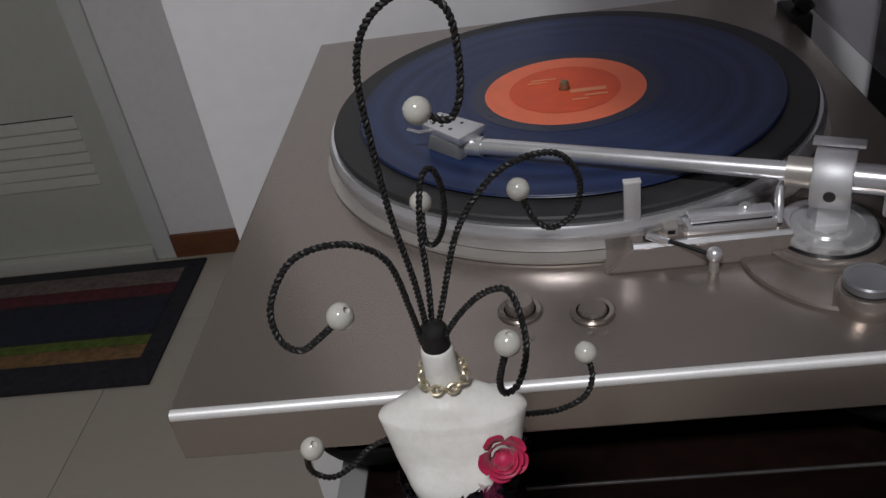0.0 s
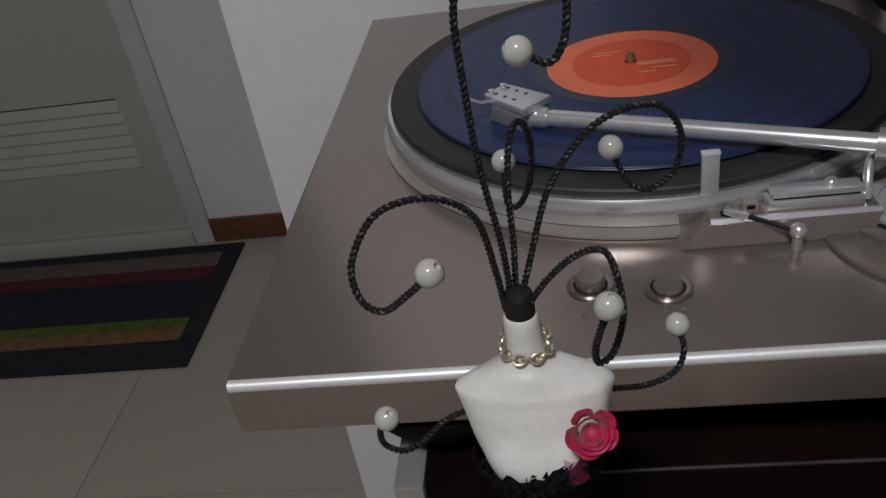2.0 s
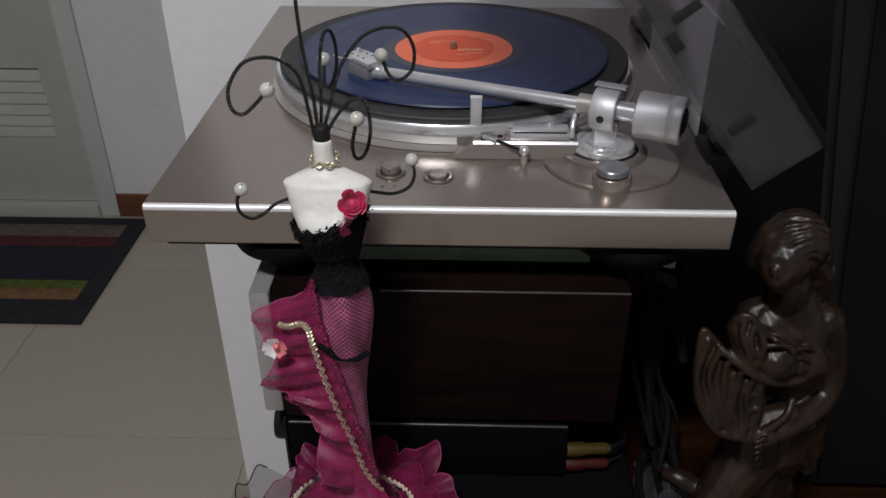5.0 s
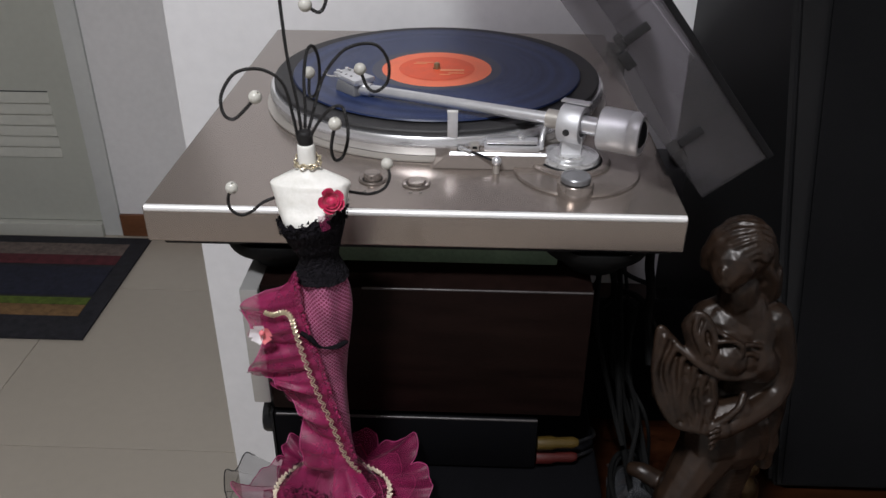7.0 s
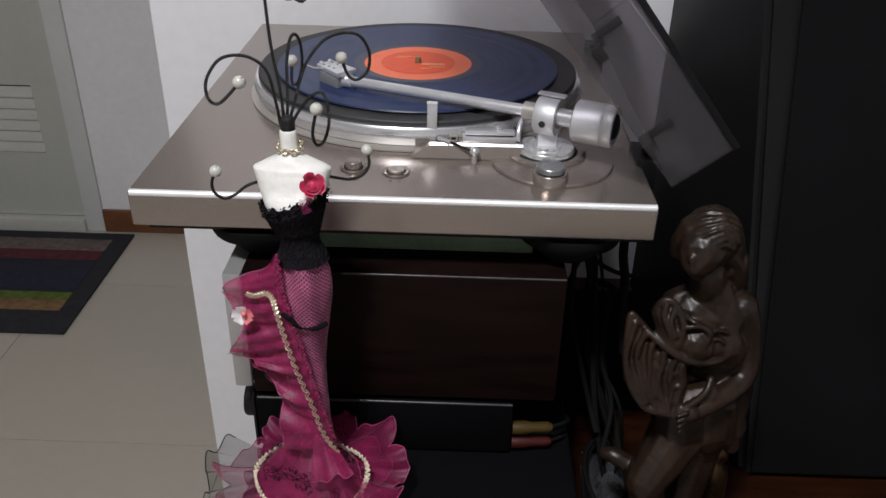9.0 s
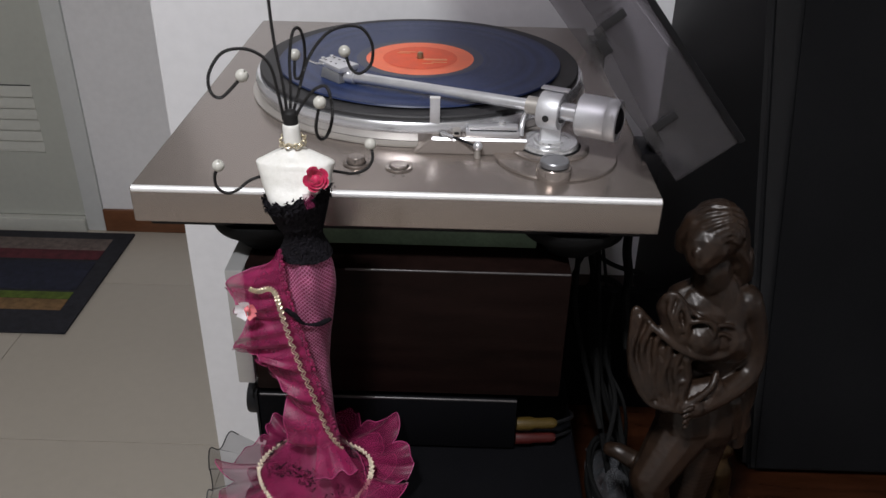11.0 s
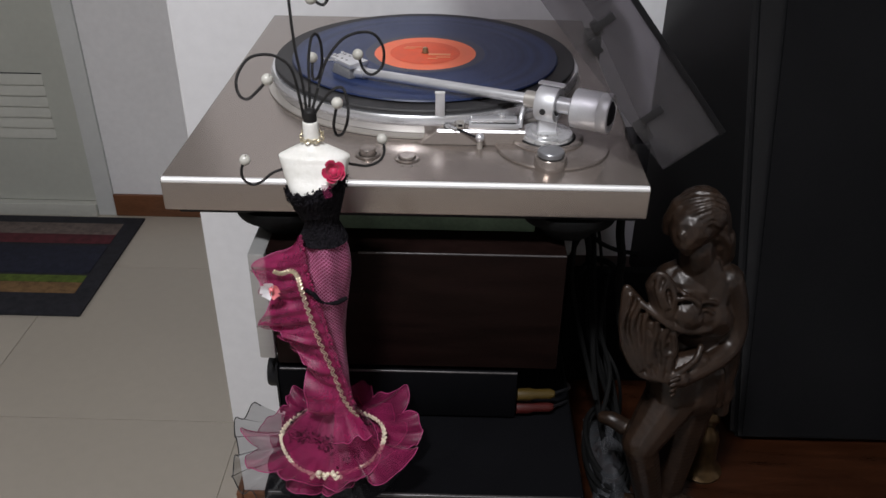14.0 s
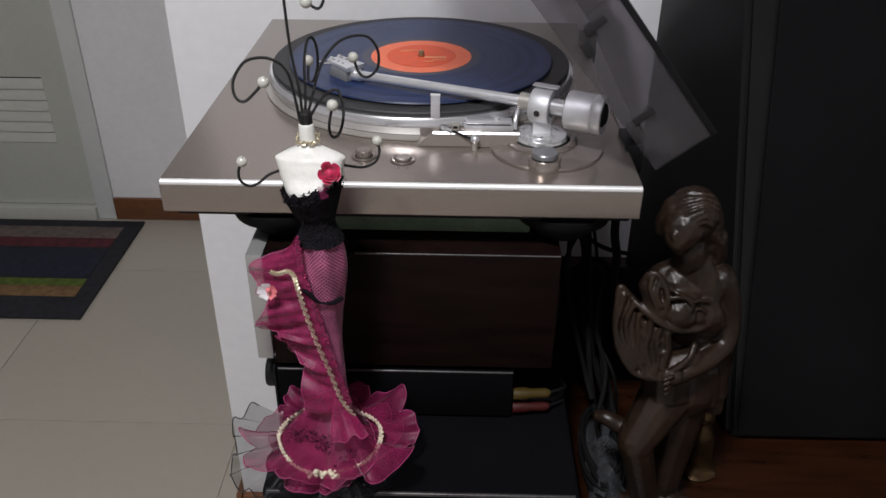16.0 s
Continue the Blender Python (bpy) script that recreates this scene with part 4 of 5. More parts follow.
# slim skirt: lining, and a net over it
skirt_rows = smooth_rows([(0.748, 0.022, 0.022, 0.004, 0), (0.775, 0.0135, 0.0145, 0.006, 0), (0.806, 0.0125, 0.0135, 0.004, 0), (0.855, 0.0140, 0.015, 0.001, 0), (0.895, 0.0165, 0.0168, 0.002, 0), (0.925, 0.0178, 0.0170, 0.003, 0), (0.942, 0.0160, 0.0148, 0.0035, 0), (0.949, 0.0120, 0.0110, 0.0035, 0)], 6)
net = body_rings(skirt_rows, 56)
for j, ring in enumerate(net):
    for k, p in enumerate(ring):
        o = Vector((p.x - DX, p.y - DY, 0)).normalized()
        p += o * (0.0016 * noise.noise(Vector((p.x * 90, p.y * 90, p.z * 45))) + 0.0010 * math.sin(k * 2 * math.pi * 5 / 56 + j * 0.25))
part("skirt_lining", sheet([[p - Vector((p.x - DX, p.y - DY, 0)).normalized() * 0.0009 for p in r] for r in net], closed=True), M["pink_lining"], stand, "deep magenta skirt lining")
part("skirt_net", sheet(net, closed=True), M["pink_net"], stand, "pink fishnet skirt")
part("sash", tube(smooth_line([(0.123, -0.0835, 0.914), (0.129, -0.0840, 0.9095), (0.133, -0.0830, 0.9035), (0.138, -0.0815, 0.9010), (0.144, -0.0780, 0.8995), (0.1495, -0.0715, 0.8990)], 6), lambda f: 0.0013 + 0.0005 * math.sin(9 * f), 10), M["lace"], stand, "thin black tie")
# side frill: a long gathered strip falling from the hip to the hem
rng = random.Random(11)
seam = smooth_line([(0.1200, -0.0770, 0.9540), (0.1210, -0.0800, 0.9390), (0.1240, -0.0820, 0.9230), (0.1300, -0.0820, 0.8960), (0.1360, -0.0810, 0.8660), (0.1430, -0.0810, 0.8340), (0.1510, -0.0810, 0.8040)], 20)
outer = smooth_line([(0.1140, -0.0720, 0.9430), (0.0840, -0.0740, 0.9260), (0.0950, -0.0780, 0.9070), (0.0880, -0.0770, 0.8790), (0.1070, -0.0780, 0.8640), (0.1190, -0.0810, 0.8360), (0.1120, -0.0840, 0.7940)], 20)
rows = []
for i, (a, b) in enumerate(zip(seam, outer)):
    row = []
    for k in range(25):
        f = k / 24
        p = a.lerp(b, f)
        s = i / (len(seam) - 1)
        full = 0.25 + 0.75 * min(1.0, max(0.0, (s - 0.22) / 0.2))
        p.y += full * (-0.0016 * math.sin(s * 95 + 5 * f) * (0.3 + f) - 0.0050 * f * math.sin(s * 40 + 2.5 * f)) - 0.004 * math.sin(math.pi * f)
        p.x += full * 0.0030 * f * math.sin(s * 33 + 1.0)
        p.z += full * 0.0026 * f * math.sin(s * 27 + 4 * f)
        row.append(p)
    rows.append(row)
part("side_frill", sheet(rows), M["pink_organza"], stand, "gathered magenta organza frill")
rows2 = [[p + Vector((0.004 * math.sin(i * 0.5), 0.005 + 0.002 * math.sin(i * 0.7 + k), -0.006)) for k, p in enumerate(r)] for i, r in enumerate(rows)]
part("side_frill", sheet(rows2), M["pink_sheer"], stand, "sheer second frill layer")
hem_line = [r[-1] for r in rows]
part("frill_edge", tube(hem_line, 0.0004, 6), M["pink_edge"], stand, "rolled crimson edge")
bm = bmesh.new()
for i in [int(x * (len(seam) - 1) / 110) for x in range(110)]:
    p = seam[i] + Vector((0.002 + rng.uniform(-0.001, 0.001), -0.0012, rng.uniform(-0.001, 0.001)))
    ball(p, rng.uniform(0.0007, 0.0014), 6, bm=bm)
part("gathered_seam", bm, M["pink_organza"], stand, "bunched crimson seam")

# gold braid zigzagging down the frill
BRAID = smooth_line([(0.1020, -0.0860, 0.9300), (0.1080, -0.0870, 0.9290), (0.1150, -0.0880, 0.9320), (0.1190, -0.0880, 0.9280), (0.1210, -0.0890, 0.9180), (0.1250, -0.0900, 0.8990), (0.1310, -0.0900, 0.8730), (0.1390, -0.0890, 0.8440), (0.1460, -0.0880, 0.8160), (0.1550, -0.0870, 0.7980)], 14)


def zigzag(line, width, turns, radius, phase=0.0):
    out = []
    n = len(line)
    steps = turns * 8
    for s in range(steps + 1):
        f = s / steps * (n - 1)
        i = min(int(f), n - 2)
        p = line[i].lerp(line[i + 1], f - i)
        d = (line[i + 1] - line[i]).normalized()
        side = d.cross(Vector((0, -1, 0))).normalized()
        out.append(p + side * width * math.sin(2 * math.pi * s / 8 + phase) + Vector((0, -0.0006 * math.cos(4 * math.pi * s / 8 + phase), 0)))
    return tube(out, radius, 5)


part("gold_braid", zigzag(BRAID, 0.0018, 36, 0.00038), M["gold"], stand, "zigzag gold braid")
part("gold_braid", zigzag(BRAID, 0.0017, 36, 0.00034, math.pi * 0.55), M["gold"], stand)
# little fabric flower at the braid's end
FC = Vector((0.0995, -0.088, 0.9165))
for k in range(5):
    a = 2 * math.pi * k / 5 + 0.4
    rows = []
    for t in (0.1, 0.4, 0.75, 1.0):
        rows.append([FC + Vector((math.cos(a) * 0.0068 * t - math.sin(a) * w * 0.0036 * (0.4 + t - 0.5 * t ** 3), -0.0022 * t - 0.001 * abs(w), math.sin(a) * 0.0068 * t + math.cos(a) * w * 0.0036 * (0.4 + t - 0.5 * t ** 3))) for w in (-1, -0.4, 0.4, 1)])
    part("flower_petal", sheet(rows), M["petal_white"] if k in (2, 3, 1) else M["petal_pink"], stand, "small white petal" if k in (2, 3, 1) else "small coral petal")
part("flower_bead", ball(FC + Vector((0.001, -0.003, 0.0015)), 0.0018, 12), M["petal_pink"], stand)

# flared hem: black tulle below, two gathered organza layers and a lace ring


def flare(r0, r1, z0, z1, waves, depth, seed, steps=360, rings=14, cx=0.0, squash=1.0, curl=0.006, lobes=0):
    rr = random.Random(seed)
    ph = [rr.uniform(0, 6.28) for _ in range(4)]
    grid = []
    for j in range(rings + 1):
        f = j / rings
        row = []
        for k in range(steps):
            a = 2 * math.pi * k / steps
            big = 1 + 0.10 * math.sin(2 * a + ph[0]) + 0.06 * math.sin(3 * a + ph[1])
            wv = (0.75 + 0.35 * math.sin(2 * a + ph[3])) * math.sin(waves * a + ph[2] + 0.9 * math.sin(3 * a + ph[3])) + 0.22 * math.sin(3 * waves * a + ph[1] + math.sin(5 * a)) + 0.05 * math.sin(7 * waves * a + 2 * math.sin(4 * a))
            r = r0 + (r1 * big - r0) * f ** 0.9 + 0.35 * depth * wv * f
            z = z0 + (z1 - z0) * f + depth * wv * f ** 1.3 + curl * f ** 4
            if lobes:
                tooth = abs(math.sin(lobes * a / 2 + ph[0] + 0.35 * math.sin(2 * a + ph[1]))) ** 0.55
                r *= 1 - 0.24 * f ** 2 * (1 - tooth)
                z -= 0.007 * f ** 2 * (1 - tooth)
            row.append(Vector((DX + cx + r * math.cos(a), DY + r * squash * math.sin(a), z)))
        grid.append(row)
    return grid


under = flare(0.02, 0.058, 0.755, 0.7215, 10, 0.002, 5, curl=0.0)
part("underskirt", sheet(under, closed=True), M["black_tulle"], stand, "black tulle underskirt", smooth=True)
under2 = flare(0.018, 0.052, 0.752, 0.7205, 12, 0.002, 8, curl=0.0)
part("underskirt", sheet(under2, closed=True), M["lace"], stand)
frill_row = flare(0.015, 0.055, 0.764, 0.747, 11, 0.0042, 52, cx=0.001, curl=0.0, lobes=11)
part("hem_ruffle", sheet(frill_row, closed=True), M["ruffle"], stand, "small inner organza frill")
part("ruffle_edge", tube(frill_row[-1] + [frill_row[-1][0]], 0.0004, 5, caps=False), M["pink_edge"], stand)
low = flare(0.016, 0.070, 0.762, 0.743, 7, 0.0105, 21, cx=0.003, curl=0.010, lobes=9)
for row in low:
    for p in row:
        p.z += (-0.14 if p.y < DY else 0.05) * (p.y - DY) + 0.05 * max(0.0, p.x - DX)
part("hem_ruffle", sheet(low, closed=True), M["ruffle"], stand, "wavy magenta organza ruffle")
part("ruffle_edge", tube(low[-1] + [low[-1][0]], 0.0004, 5, caps=False), M["pink_edge"], stand)
high = flare(0.012, 0.0405, 0.790, 0.7600, 7, 0.0016, 33, cx=0.001, curl=0.0)
for row in high:
    for p in row:
        p.z += 0.2 * (p.y - DY)
        p.y = DY + 0.84 * (p.y - DY) - 0.011 * min(1.0, (p - Vector((DX, DY, p.z))).length / 0.04)
part("hem_ruffle", sheet(high, closed=True), M["ruffle"], stand, "upper magenta organza ruffle")
part("ruffle_edge", tube(high[-1] + [high[-1][0]], 0.0004, 5, caps=False), M["pink_edge"], stand)
tail = []
for j in range(13):
    f = j / 12
    row = []
    for k in range(25):
        u = k / 24
        p = Vector((0.1390, -0.0830, 0.8170)).lerp(Vector((0.1520, -0.0820, 0.8020)), u).lerp(Vector((0.1370, -0.1010, 0.7820)).lerp(Vector((0.1670, -0.0990, 0.7910)), u), f)
        p.z += 0.0022 * f * math.sin(11 * u + 1.0) + 0.003 * f * (1 - (2 * u - 1) ** 2)
        p.y -= 0.0035 * math.sin(math.pi * u) + 0.0016 * f * math.sin(17 * u)
        row.append(p)
    tail.append(row)
part("frill_tail", sheet(tail), M["pink_organza"], stand, "loose magenta organza end over the lace ring")
part("frill_edge", tube(tail[-1], 0.00045, 6), M["pink_edge"], stand)
fan = []
for j in range(10):
    f = j / 9
    row = []
    for k in range(60):
        a = radians(150 + 95 * k / 59)
        r = 0.03 + (0.047 + 0.004 * math.sin(a * 9)) * f
        row.append(Vector((DX - 0.004 + r * math.cos(a), DY - 0.004 + r * math.sin(a), 0.758 - 0.018 * f + 0.005 * f * math.sin(a * 26) + 0.02 * f * (k - 59) / -59)))
    fan.append(row)
part("tulle_fan", sheet(fan), M["black_tulle"], stand, "sheer grey tulle fan with dark edge")
part("tulle_edge", tube(fan[-1], 0.0005, 5), M["cord"], stand)
lace_ring = [Vector((DX + 0.001 + 0.0415 * math.cos(a) * (1 + 0.04 * math.sin(3 * a)), DY - 0.0140 + 0.0295 * math.sin(a), 0.7632 + 0.0085 * math.sin(a) + 0.0012 * math.sin(4 * a))) for a in [radians(112 + 318 * k / 120) for k in range(121)]]
part("lace_trim", zigzag(lace_ring, 0.0019, 58, 0.00062), M["cream_lace"], stand, "cream looped lace trim")
part("lace_trim", zigzag(lace_ring, 0.0013, 44, 0.00066, 2.0), M["cream_lace"], stand)
bm = bmesh.new()
for k in range(26):
    ball((0.118 + 0.0009 * k + rng.uniform(-0.002, 0.002), -0.1060 + rng.uniform(-0.002, 0.002), 0.7545 + rng.uniform(-0.003, 0.003)), rng.uniform(0.0012, 0.0024), 8, bm=bm)
part("lace_cluster", bm, M["cream_lace"], stand, "cream lace cluster")
bm = bmesh.new()
for k in range(2600):
    a, r = rng.uniform(2.2, 6.6), rng.uniform(0.018, 0.038)
    p = Vector((DX + 0.002 + r * math.cos(a), DY - 0.008 + r * 0.9 * math.sin(a), 0.7885 - 0.62 * r + 0.20 * r * 0.9 * math.sin(a) + rng.uniform(-0.0005, 0.0015)))
    p.z += 0.0022
    if noise.noise(p * 95) > 0.03:
        t = [p + Vector((rng.gauss(0, 0.0007), rng.gauss(0, 0.0007), rng.gauss(0, 0.0003))) for _ in range(3)]
        bm.faces.new([bm.verts.new(q) for q in t])
tagged(part("lace_applique", bm, M["lace"], stand, "scattered black lace patches", smooth=False), kind="stuff")
part("foot_disc", lathe([(0, 0.7196), (0.032, 0.7196), (0.032, 0.7225), (0.03, 0.724), (0, 0.724)], (DX, DY, 0), 40), M["black_plastic"], stand)
part("post", tube([Vector((DX + 0.002, DY, 0.7238)), Vector((DX + 0.002, DY, 0.95))], 0.003, 12), M["black_plastic"], stand)

# ---- the side table, statue and dark cabinet ----
TZ = 0.60
table = thing("side_table", (0.8, 0.1, 0), "low red-brown wooden table beside the rack", "table")
part("tabletop", boxed(0.362, 1.5, -0.45, 0.485, TZ - 0.03, TZ, bevel=0.003), M["table_wood"], table)
for x in (0.385, 1.45):
    for y in (-0.42, 0.45):
        part("leg", boxed(x - 0.02, x + 0.03, y - 0.02, y + 0.02, 0, TZ - 0.0305, bevel=0.002), M["table_wood"], table)

speaker = thing("black_cabinet", (0.8, 0.3, TZ), "large black cabinet with a leaning front, standing on the table", "cabinet")
bm = bmesh.new()
prof = [(0.104, 0.001), (0.46, 0.001), (0.466, 1.0), (0.43, 1.0)]
L = [bm.verts.new((0.53 - 0.155 * (y - 0.118), y, TZ + z)) for y, z in prof]
R = [bm.verts.new((1.25, y, TZ + z)) for y, z in prof]
for i in range(4):
    j = (i + 1) % 4
    bm.faces.new((L[i], L[j], R[j], R[i]))
bm.faces.new(L)
bm.faces.new(R[::-1])
bmesh.ops.bevel(bm, geom=list(bm.edges), offset=0.006, segments=3, affect="EDGES")
part("body", bm, M["cabinet_side"], speaker)
bm = bmesh.new()
prof = [(0.1005, 0.012), (0.1025, 0.012), (0.4245, 0.985), (0.4225, 0.985)]
L = [bm.verts.new((0.540, y, TZ + z)) for y, z in prof]
R = [bm.verts.new((1.235, y, TZ + z)) for y, z in prof]
for i in range(4):
    bm.faces.new((L[i], L[(i + 1) % 4], R[(i + 1) % 4], R[i]))
bm.faces.new(L)
bm.faces.new(R[::-1])
part("front_panel", bm, M["black_matt"], speaker, "flat matt black front panel", smooth=False)

def blend(parts, voxel=0.0012, name="statue"):
    """One smooth mesh from rows of overlapping balls, by remeshing."""
    bm = bmesh.new()
    bmesh.ops.create_icosphere(bm, subdivisions=2, radius=1.0)
    unit = np.array([v.co[:] for v in bm.verts])
    tris = np.array([[v.index for v in f.verts] for f in bm.faces])
    bm.free()
    verts, faces = [], []
    for p, q, ra, rb, n in parts:
        p, q = Vector(p), Vector(q)
        for k in range(n + 1):
            f = k / max(1, n)
            faces.append(tris + len(unit) * len(verts))
            verts.append(unit * (ra + (rb - ra) * f) + np.array(p.lerp(q, f)[:]))
    me = bpy.data.meshes.new(name)
    me.from_pydata(np.concatenate(verts).tolist(), [], np.concatenate(faces).tolist())
    ob = new(name, me)
    r = ob.modifiers.new("remesh", "REMESH")
    r.mode, r.voxel_size, r.use_smooth_shade = "VOXEL", voxel, True
    s = ob.modifiers.new("smooth", "SMOOTH")
    s.factor, s.iterations = 0.5, 2
    me.materials.append(M["bronze"])
    return ob


def strand(points, ra, rb, steps=5):
    """A bent roll through points, as rows for blend()."""
    line = smooth_line(points, steps)
    n = len(line) - 1
    return [(line[i], line[i + 1], ra + (rb - ra) * i / n, ra + (rb - ra) * (i + 1) / n, 2) for i in range(n)]


def S(x, z, y=0.0):
    return (x, y, z)


limbs = [
    # head bowed to one side, hair and knot
    ((0.4180, 0.0040, 0.9350), (0.4170, 0.0020, 0.9290), 0.0202, 0.0190, 4),
    ((0.4270, 0.0060, 0.9270), (0.4350, 0.0080, 0.9130), 0.0165, 0.0120, 6),
    ((0.4380, 0.0080, 0.9100), (0.4450, 0.0100, 0.8940), 0.0125, 0.0085, 8),
    ((0.4100, -0.0040, 0.9260), (0.4060, -0.0100, 0.9200), 0.0175, 0.0115, 6),
    ((0.4060, -0.0120, 0.9200), (0.4080, -0.0100, 0.9110), 0.0095, 0.0065, 5),
    ((0.4000, -0.0170, 0.9260), (0.4010, -0.0180, 0.9230), 0.0035, 0.0028, 3),
    ((0.3990, 0.0080, 0.9250), (0.3980, 0.0100, 0.9170), 0.0090, 0.0070, 4),
    ((0.4020, 0.0060, 0.9290), (0.4070, 0.0060, 0.9350), 0.0110, 0.0140, 4),
    # neck, shoulders, trunk
    ((0.4230, 0.0080, 0.8970), (0.4250, 0.0080, 0.8750), 0.0150, 0.0150, 6),
    ((0.4180, 0.0080, 0.8790), (0.4050, 0.0080, 0.8720), 0.0125, 0.0130, 8),
    ((0.4040, 0.0080, 0.8710), (0.3990, 0.0040, 0.8570), 0.0130, 0.0115, 6),
    ((0.4280, 0.0080, 0.8750), (0.4490, 0.0060, 0.8720), 0.0140, 0.0150, 8),
    ((0.4230, 0.0060, 0.8610), (0.4280, 0.0060, 0.8400), 0.0240, 0.0250, 6),
    ((0.4410, 0.0080, 0.8580), (0.4450, 0.0080, 0.8310), 0.0200, 0.0200, 6),
    ((0.4290, 0.0080, 0.8360), (0.4400, 0.0100, 0.7950), 0.0240, 0.0235, 8),
    ((0.4400, 0.0100, 0.7950), (0.4400, 0.0080, 0.7570), 0.0245, 0.0280, 8),
    ((0.4540, 0.0120, 0.7930), (0.4630, 0.0120, 0.7510), 0.0160, 0.0180, 8),
    ((0.4180, 0.0020, 0.8010), (0.4220, 0.0000, 0.7610), 0.0200, 0.0240, 8),
    # chest and neck filled out
    ((0.4140, 0.0040, 0.8680), (0.4210, 0.0000, 0.8580), 0.0185, 0.0195, 5),
    ((0.4380, 0.0040, 0.8700), (0.4350, 0.0000, 0.8570), 0.0175, 0.0185, 5),
    ((0.4260, 0.0060, 0.8860), (0.4300, 0.0060, 0.8730), 0.0165, 0.0190, 5),
    ((0.4190, 0.0020, 0.9040), (0.4220, 0.0040, 0.8920), 0.0140, 0.0150, 5),
    ((0.4070, -0.0240, 0.8040), (0.4290, -0.0220, 0.8100), 0.0100, 0.0105, 10),
    ((0.4130, -0.0100, 0.8590), (0.4220, -0.0120, 0.8540), 0.0150, 0.0150, 4),
    # legs and the ground under them
    ((0.4220, 0.0000, 0.7520), (0.3950, -0.0220, 0.7150), 0.0240, 0.0165, 24),
    ((0.3960, -0.0220, 0.7130), (0.4330, 0.0040, 0.5720), 0.0160, 0.0110, 24),
    ((0.4440, 0.0120, 0.7400), (0.4380, 0.0140, 0.6260), 0.0225, 0.0165, 24),
    ((0.4380, 0.0140, 0.6260), (0.4500, 0.0140, 0.5600), 0.0165, 0.0135, 16),
    (S(0.398, 0.6125, 0.0), S(0.456, 0.6125, 0.0), 0.0120, 0.0120, 6),
]
# the arm that hangs and bends across, and its hand
limbs += strand([(0.4500, 0.0020, 0.8740), (0.4590, 0.0020, 0.8510), (0.4630, 0.0000, 0.8290), (0.4600, -0.0060, 0.8140), (0.4450, -0.0180, 0.8070), (0.4280, -0.0280, 0.8030), (0.4150, -0.0340, 0.7990)], 0.0128, 0.0072, 6)
limbs += strand([(0.4150, -0.0360, 0.8020), (0.4090, -0.0380, 0.8000)], 0.0072, 0.0056, 3)
for k in range(4):
    limbs += strand([(0.4100 - 0.0004 * k, -0.0425, 0.8075 - 0.0050 * k), (0.4035 + 0.0010 * k, -0.0450, 0.8060 - 0.0052 * k)], 0.0021, 0.0017, 2)
# hair combed back from a parting, in low ridges
skull = Vector((0.4180, 0.0040, 0.9350))
for side in (-1, 1):
    for k in range(11):
        beta = radians(4 + 12 * k)
        start = Vector((0.16 + 0.05 * side, -math.cos(beta), math.sin(beta))).normalized()
        end = Vector((0.90 * side, -0.15 + 0.08 * k, -0.50)).normalized()
        pts = [skull + (0.0200 + 0.0004 * math.sin(2.3 * k + u)) * start.slerp(end, u / 5) for u in range(6)]
        limbs += strand(pts, 0.0013, 0.0011, 4)
limbs += strand([(0.4320, -0.0040, 0.9220), (0.4410, 0.0000, 0.9090), (0.4440, 0.0040, 0.8940), (0.4400, 0.0060, 0.8870)], 0.0052, 0.0036, 5)
# cloth over the chest: three soft pouches, rolled at the edges
limbs += [((0.3900, -0.0140, 0.8770), (0.3970, -0.0200, 0.8580), 0.0110, 0.0105, 8), ((0.4120, -0.0210, 0.8580), (0.4150, -0.0210, 0.8550), 0.0140, 0.0135, 3), ((0.4010, -0.0180, 0.8570), (0.4100, -0.0200, 0.8470), 0.0105, 0.0105, 5), ((0.4260, -0.0140, 0.8520), (0.4320, -0.0120, 0.8440), 0.0140, 0.0140, 3), ((0.4370, -0.0100, 0.8480), (0.4420, -0.0080, 0.8420), 0.0160, 0.0150, 3)]
limbs += strand([(0.3810, -0.0140, 0.8780), (0.3840, -0.0180, 0.8900), (0.3910, -0.0200, 0.8920), (0.3970, -0.0240, 0.8840), (0.4000, -0.0280, 0.8740), (0.4000, -0.0280, 0.8570), (0.3950, -0.0260, 0.8540), (0.3870, -0.0220, 0.8640), (0.3810, -0.0140, 0.8780)], 0.0026, 0.0024, 6)
limbs += strand([(0.3870, -0.0210, 0.8890), (0.3860, -0.0240, 0.8810), (0.3900, -0.0270, 0.8710), (0.3960, -0.0280, 0.8590)], 0.0024, 0.0020, 6)
limbs += strand([(0.3930, -0.0230, 0.8870), (0.3910, -0.0270, 0.8780), (0.3960, -0.0290, 0.8670)], 0.0020, 0.0018, 6)
limbs += strand([(0.3910, -0.0200, 0.8920), (0.4030, -0.0220, 0.8800), (0.4120, -0.0270, 0.8760), (0.4180, -0.0290, 0.8730), (0.4200, -0.0290, 0.8670), (0.4170, -0.0300, 0.8590), (0.4130, -0.0290, 0.8510)], 0.0025, 0.0022, 6)
limbs += strand([(0.4000, -0.0280, 0.8740), (0.4060, -0.0300, 0.8770), (0.4130, -0.0290, 0.8760)], 0.0020, 0.0018, 6)
limbs += strand([(0.4180, -0.0270, 0.8710), (0.4290, -0.0220, 0.8690), (0.4440, -0.0120, 0.8580)], 0.0024, 0.0022, 6)
limbs += strand([(0.4210, -0.0270, 0.8630), (0.4270, -0.0260, 0.8640), (0.4340, -0.0240, 0.8590)], 0.0018, 0.0016, 6)
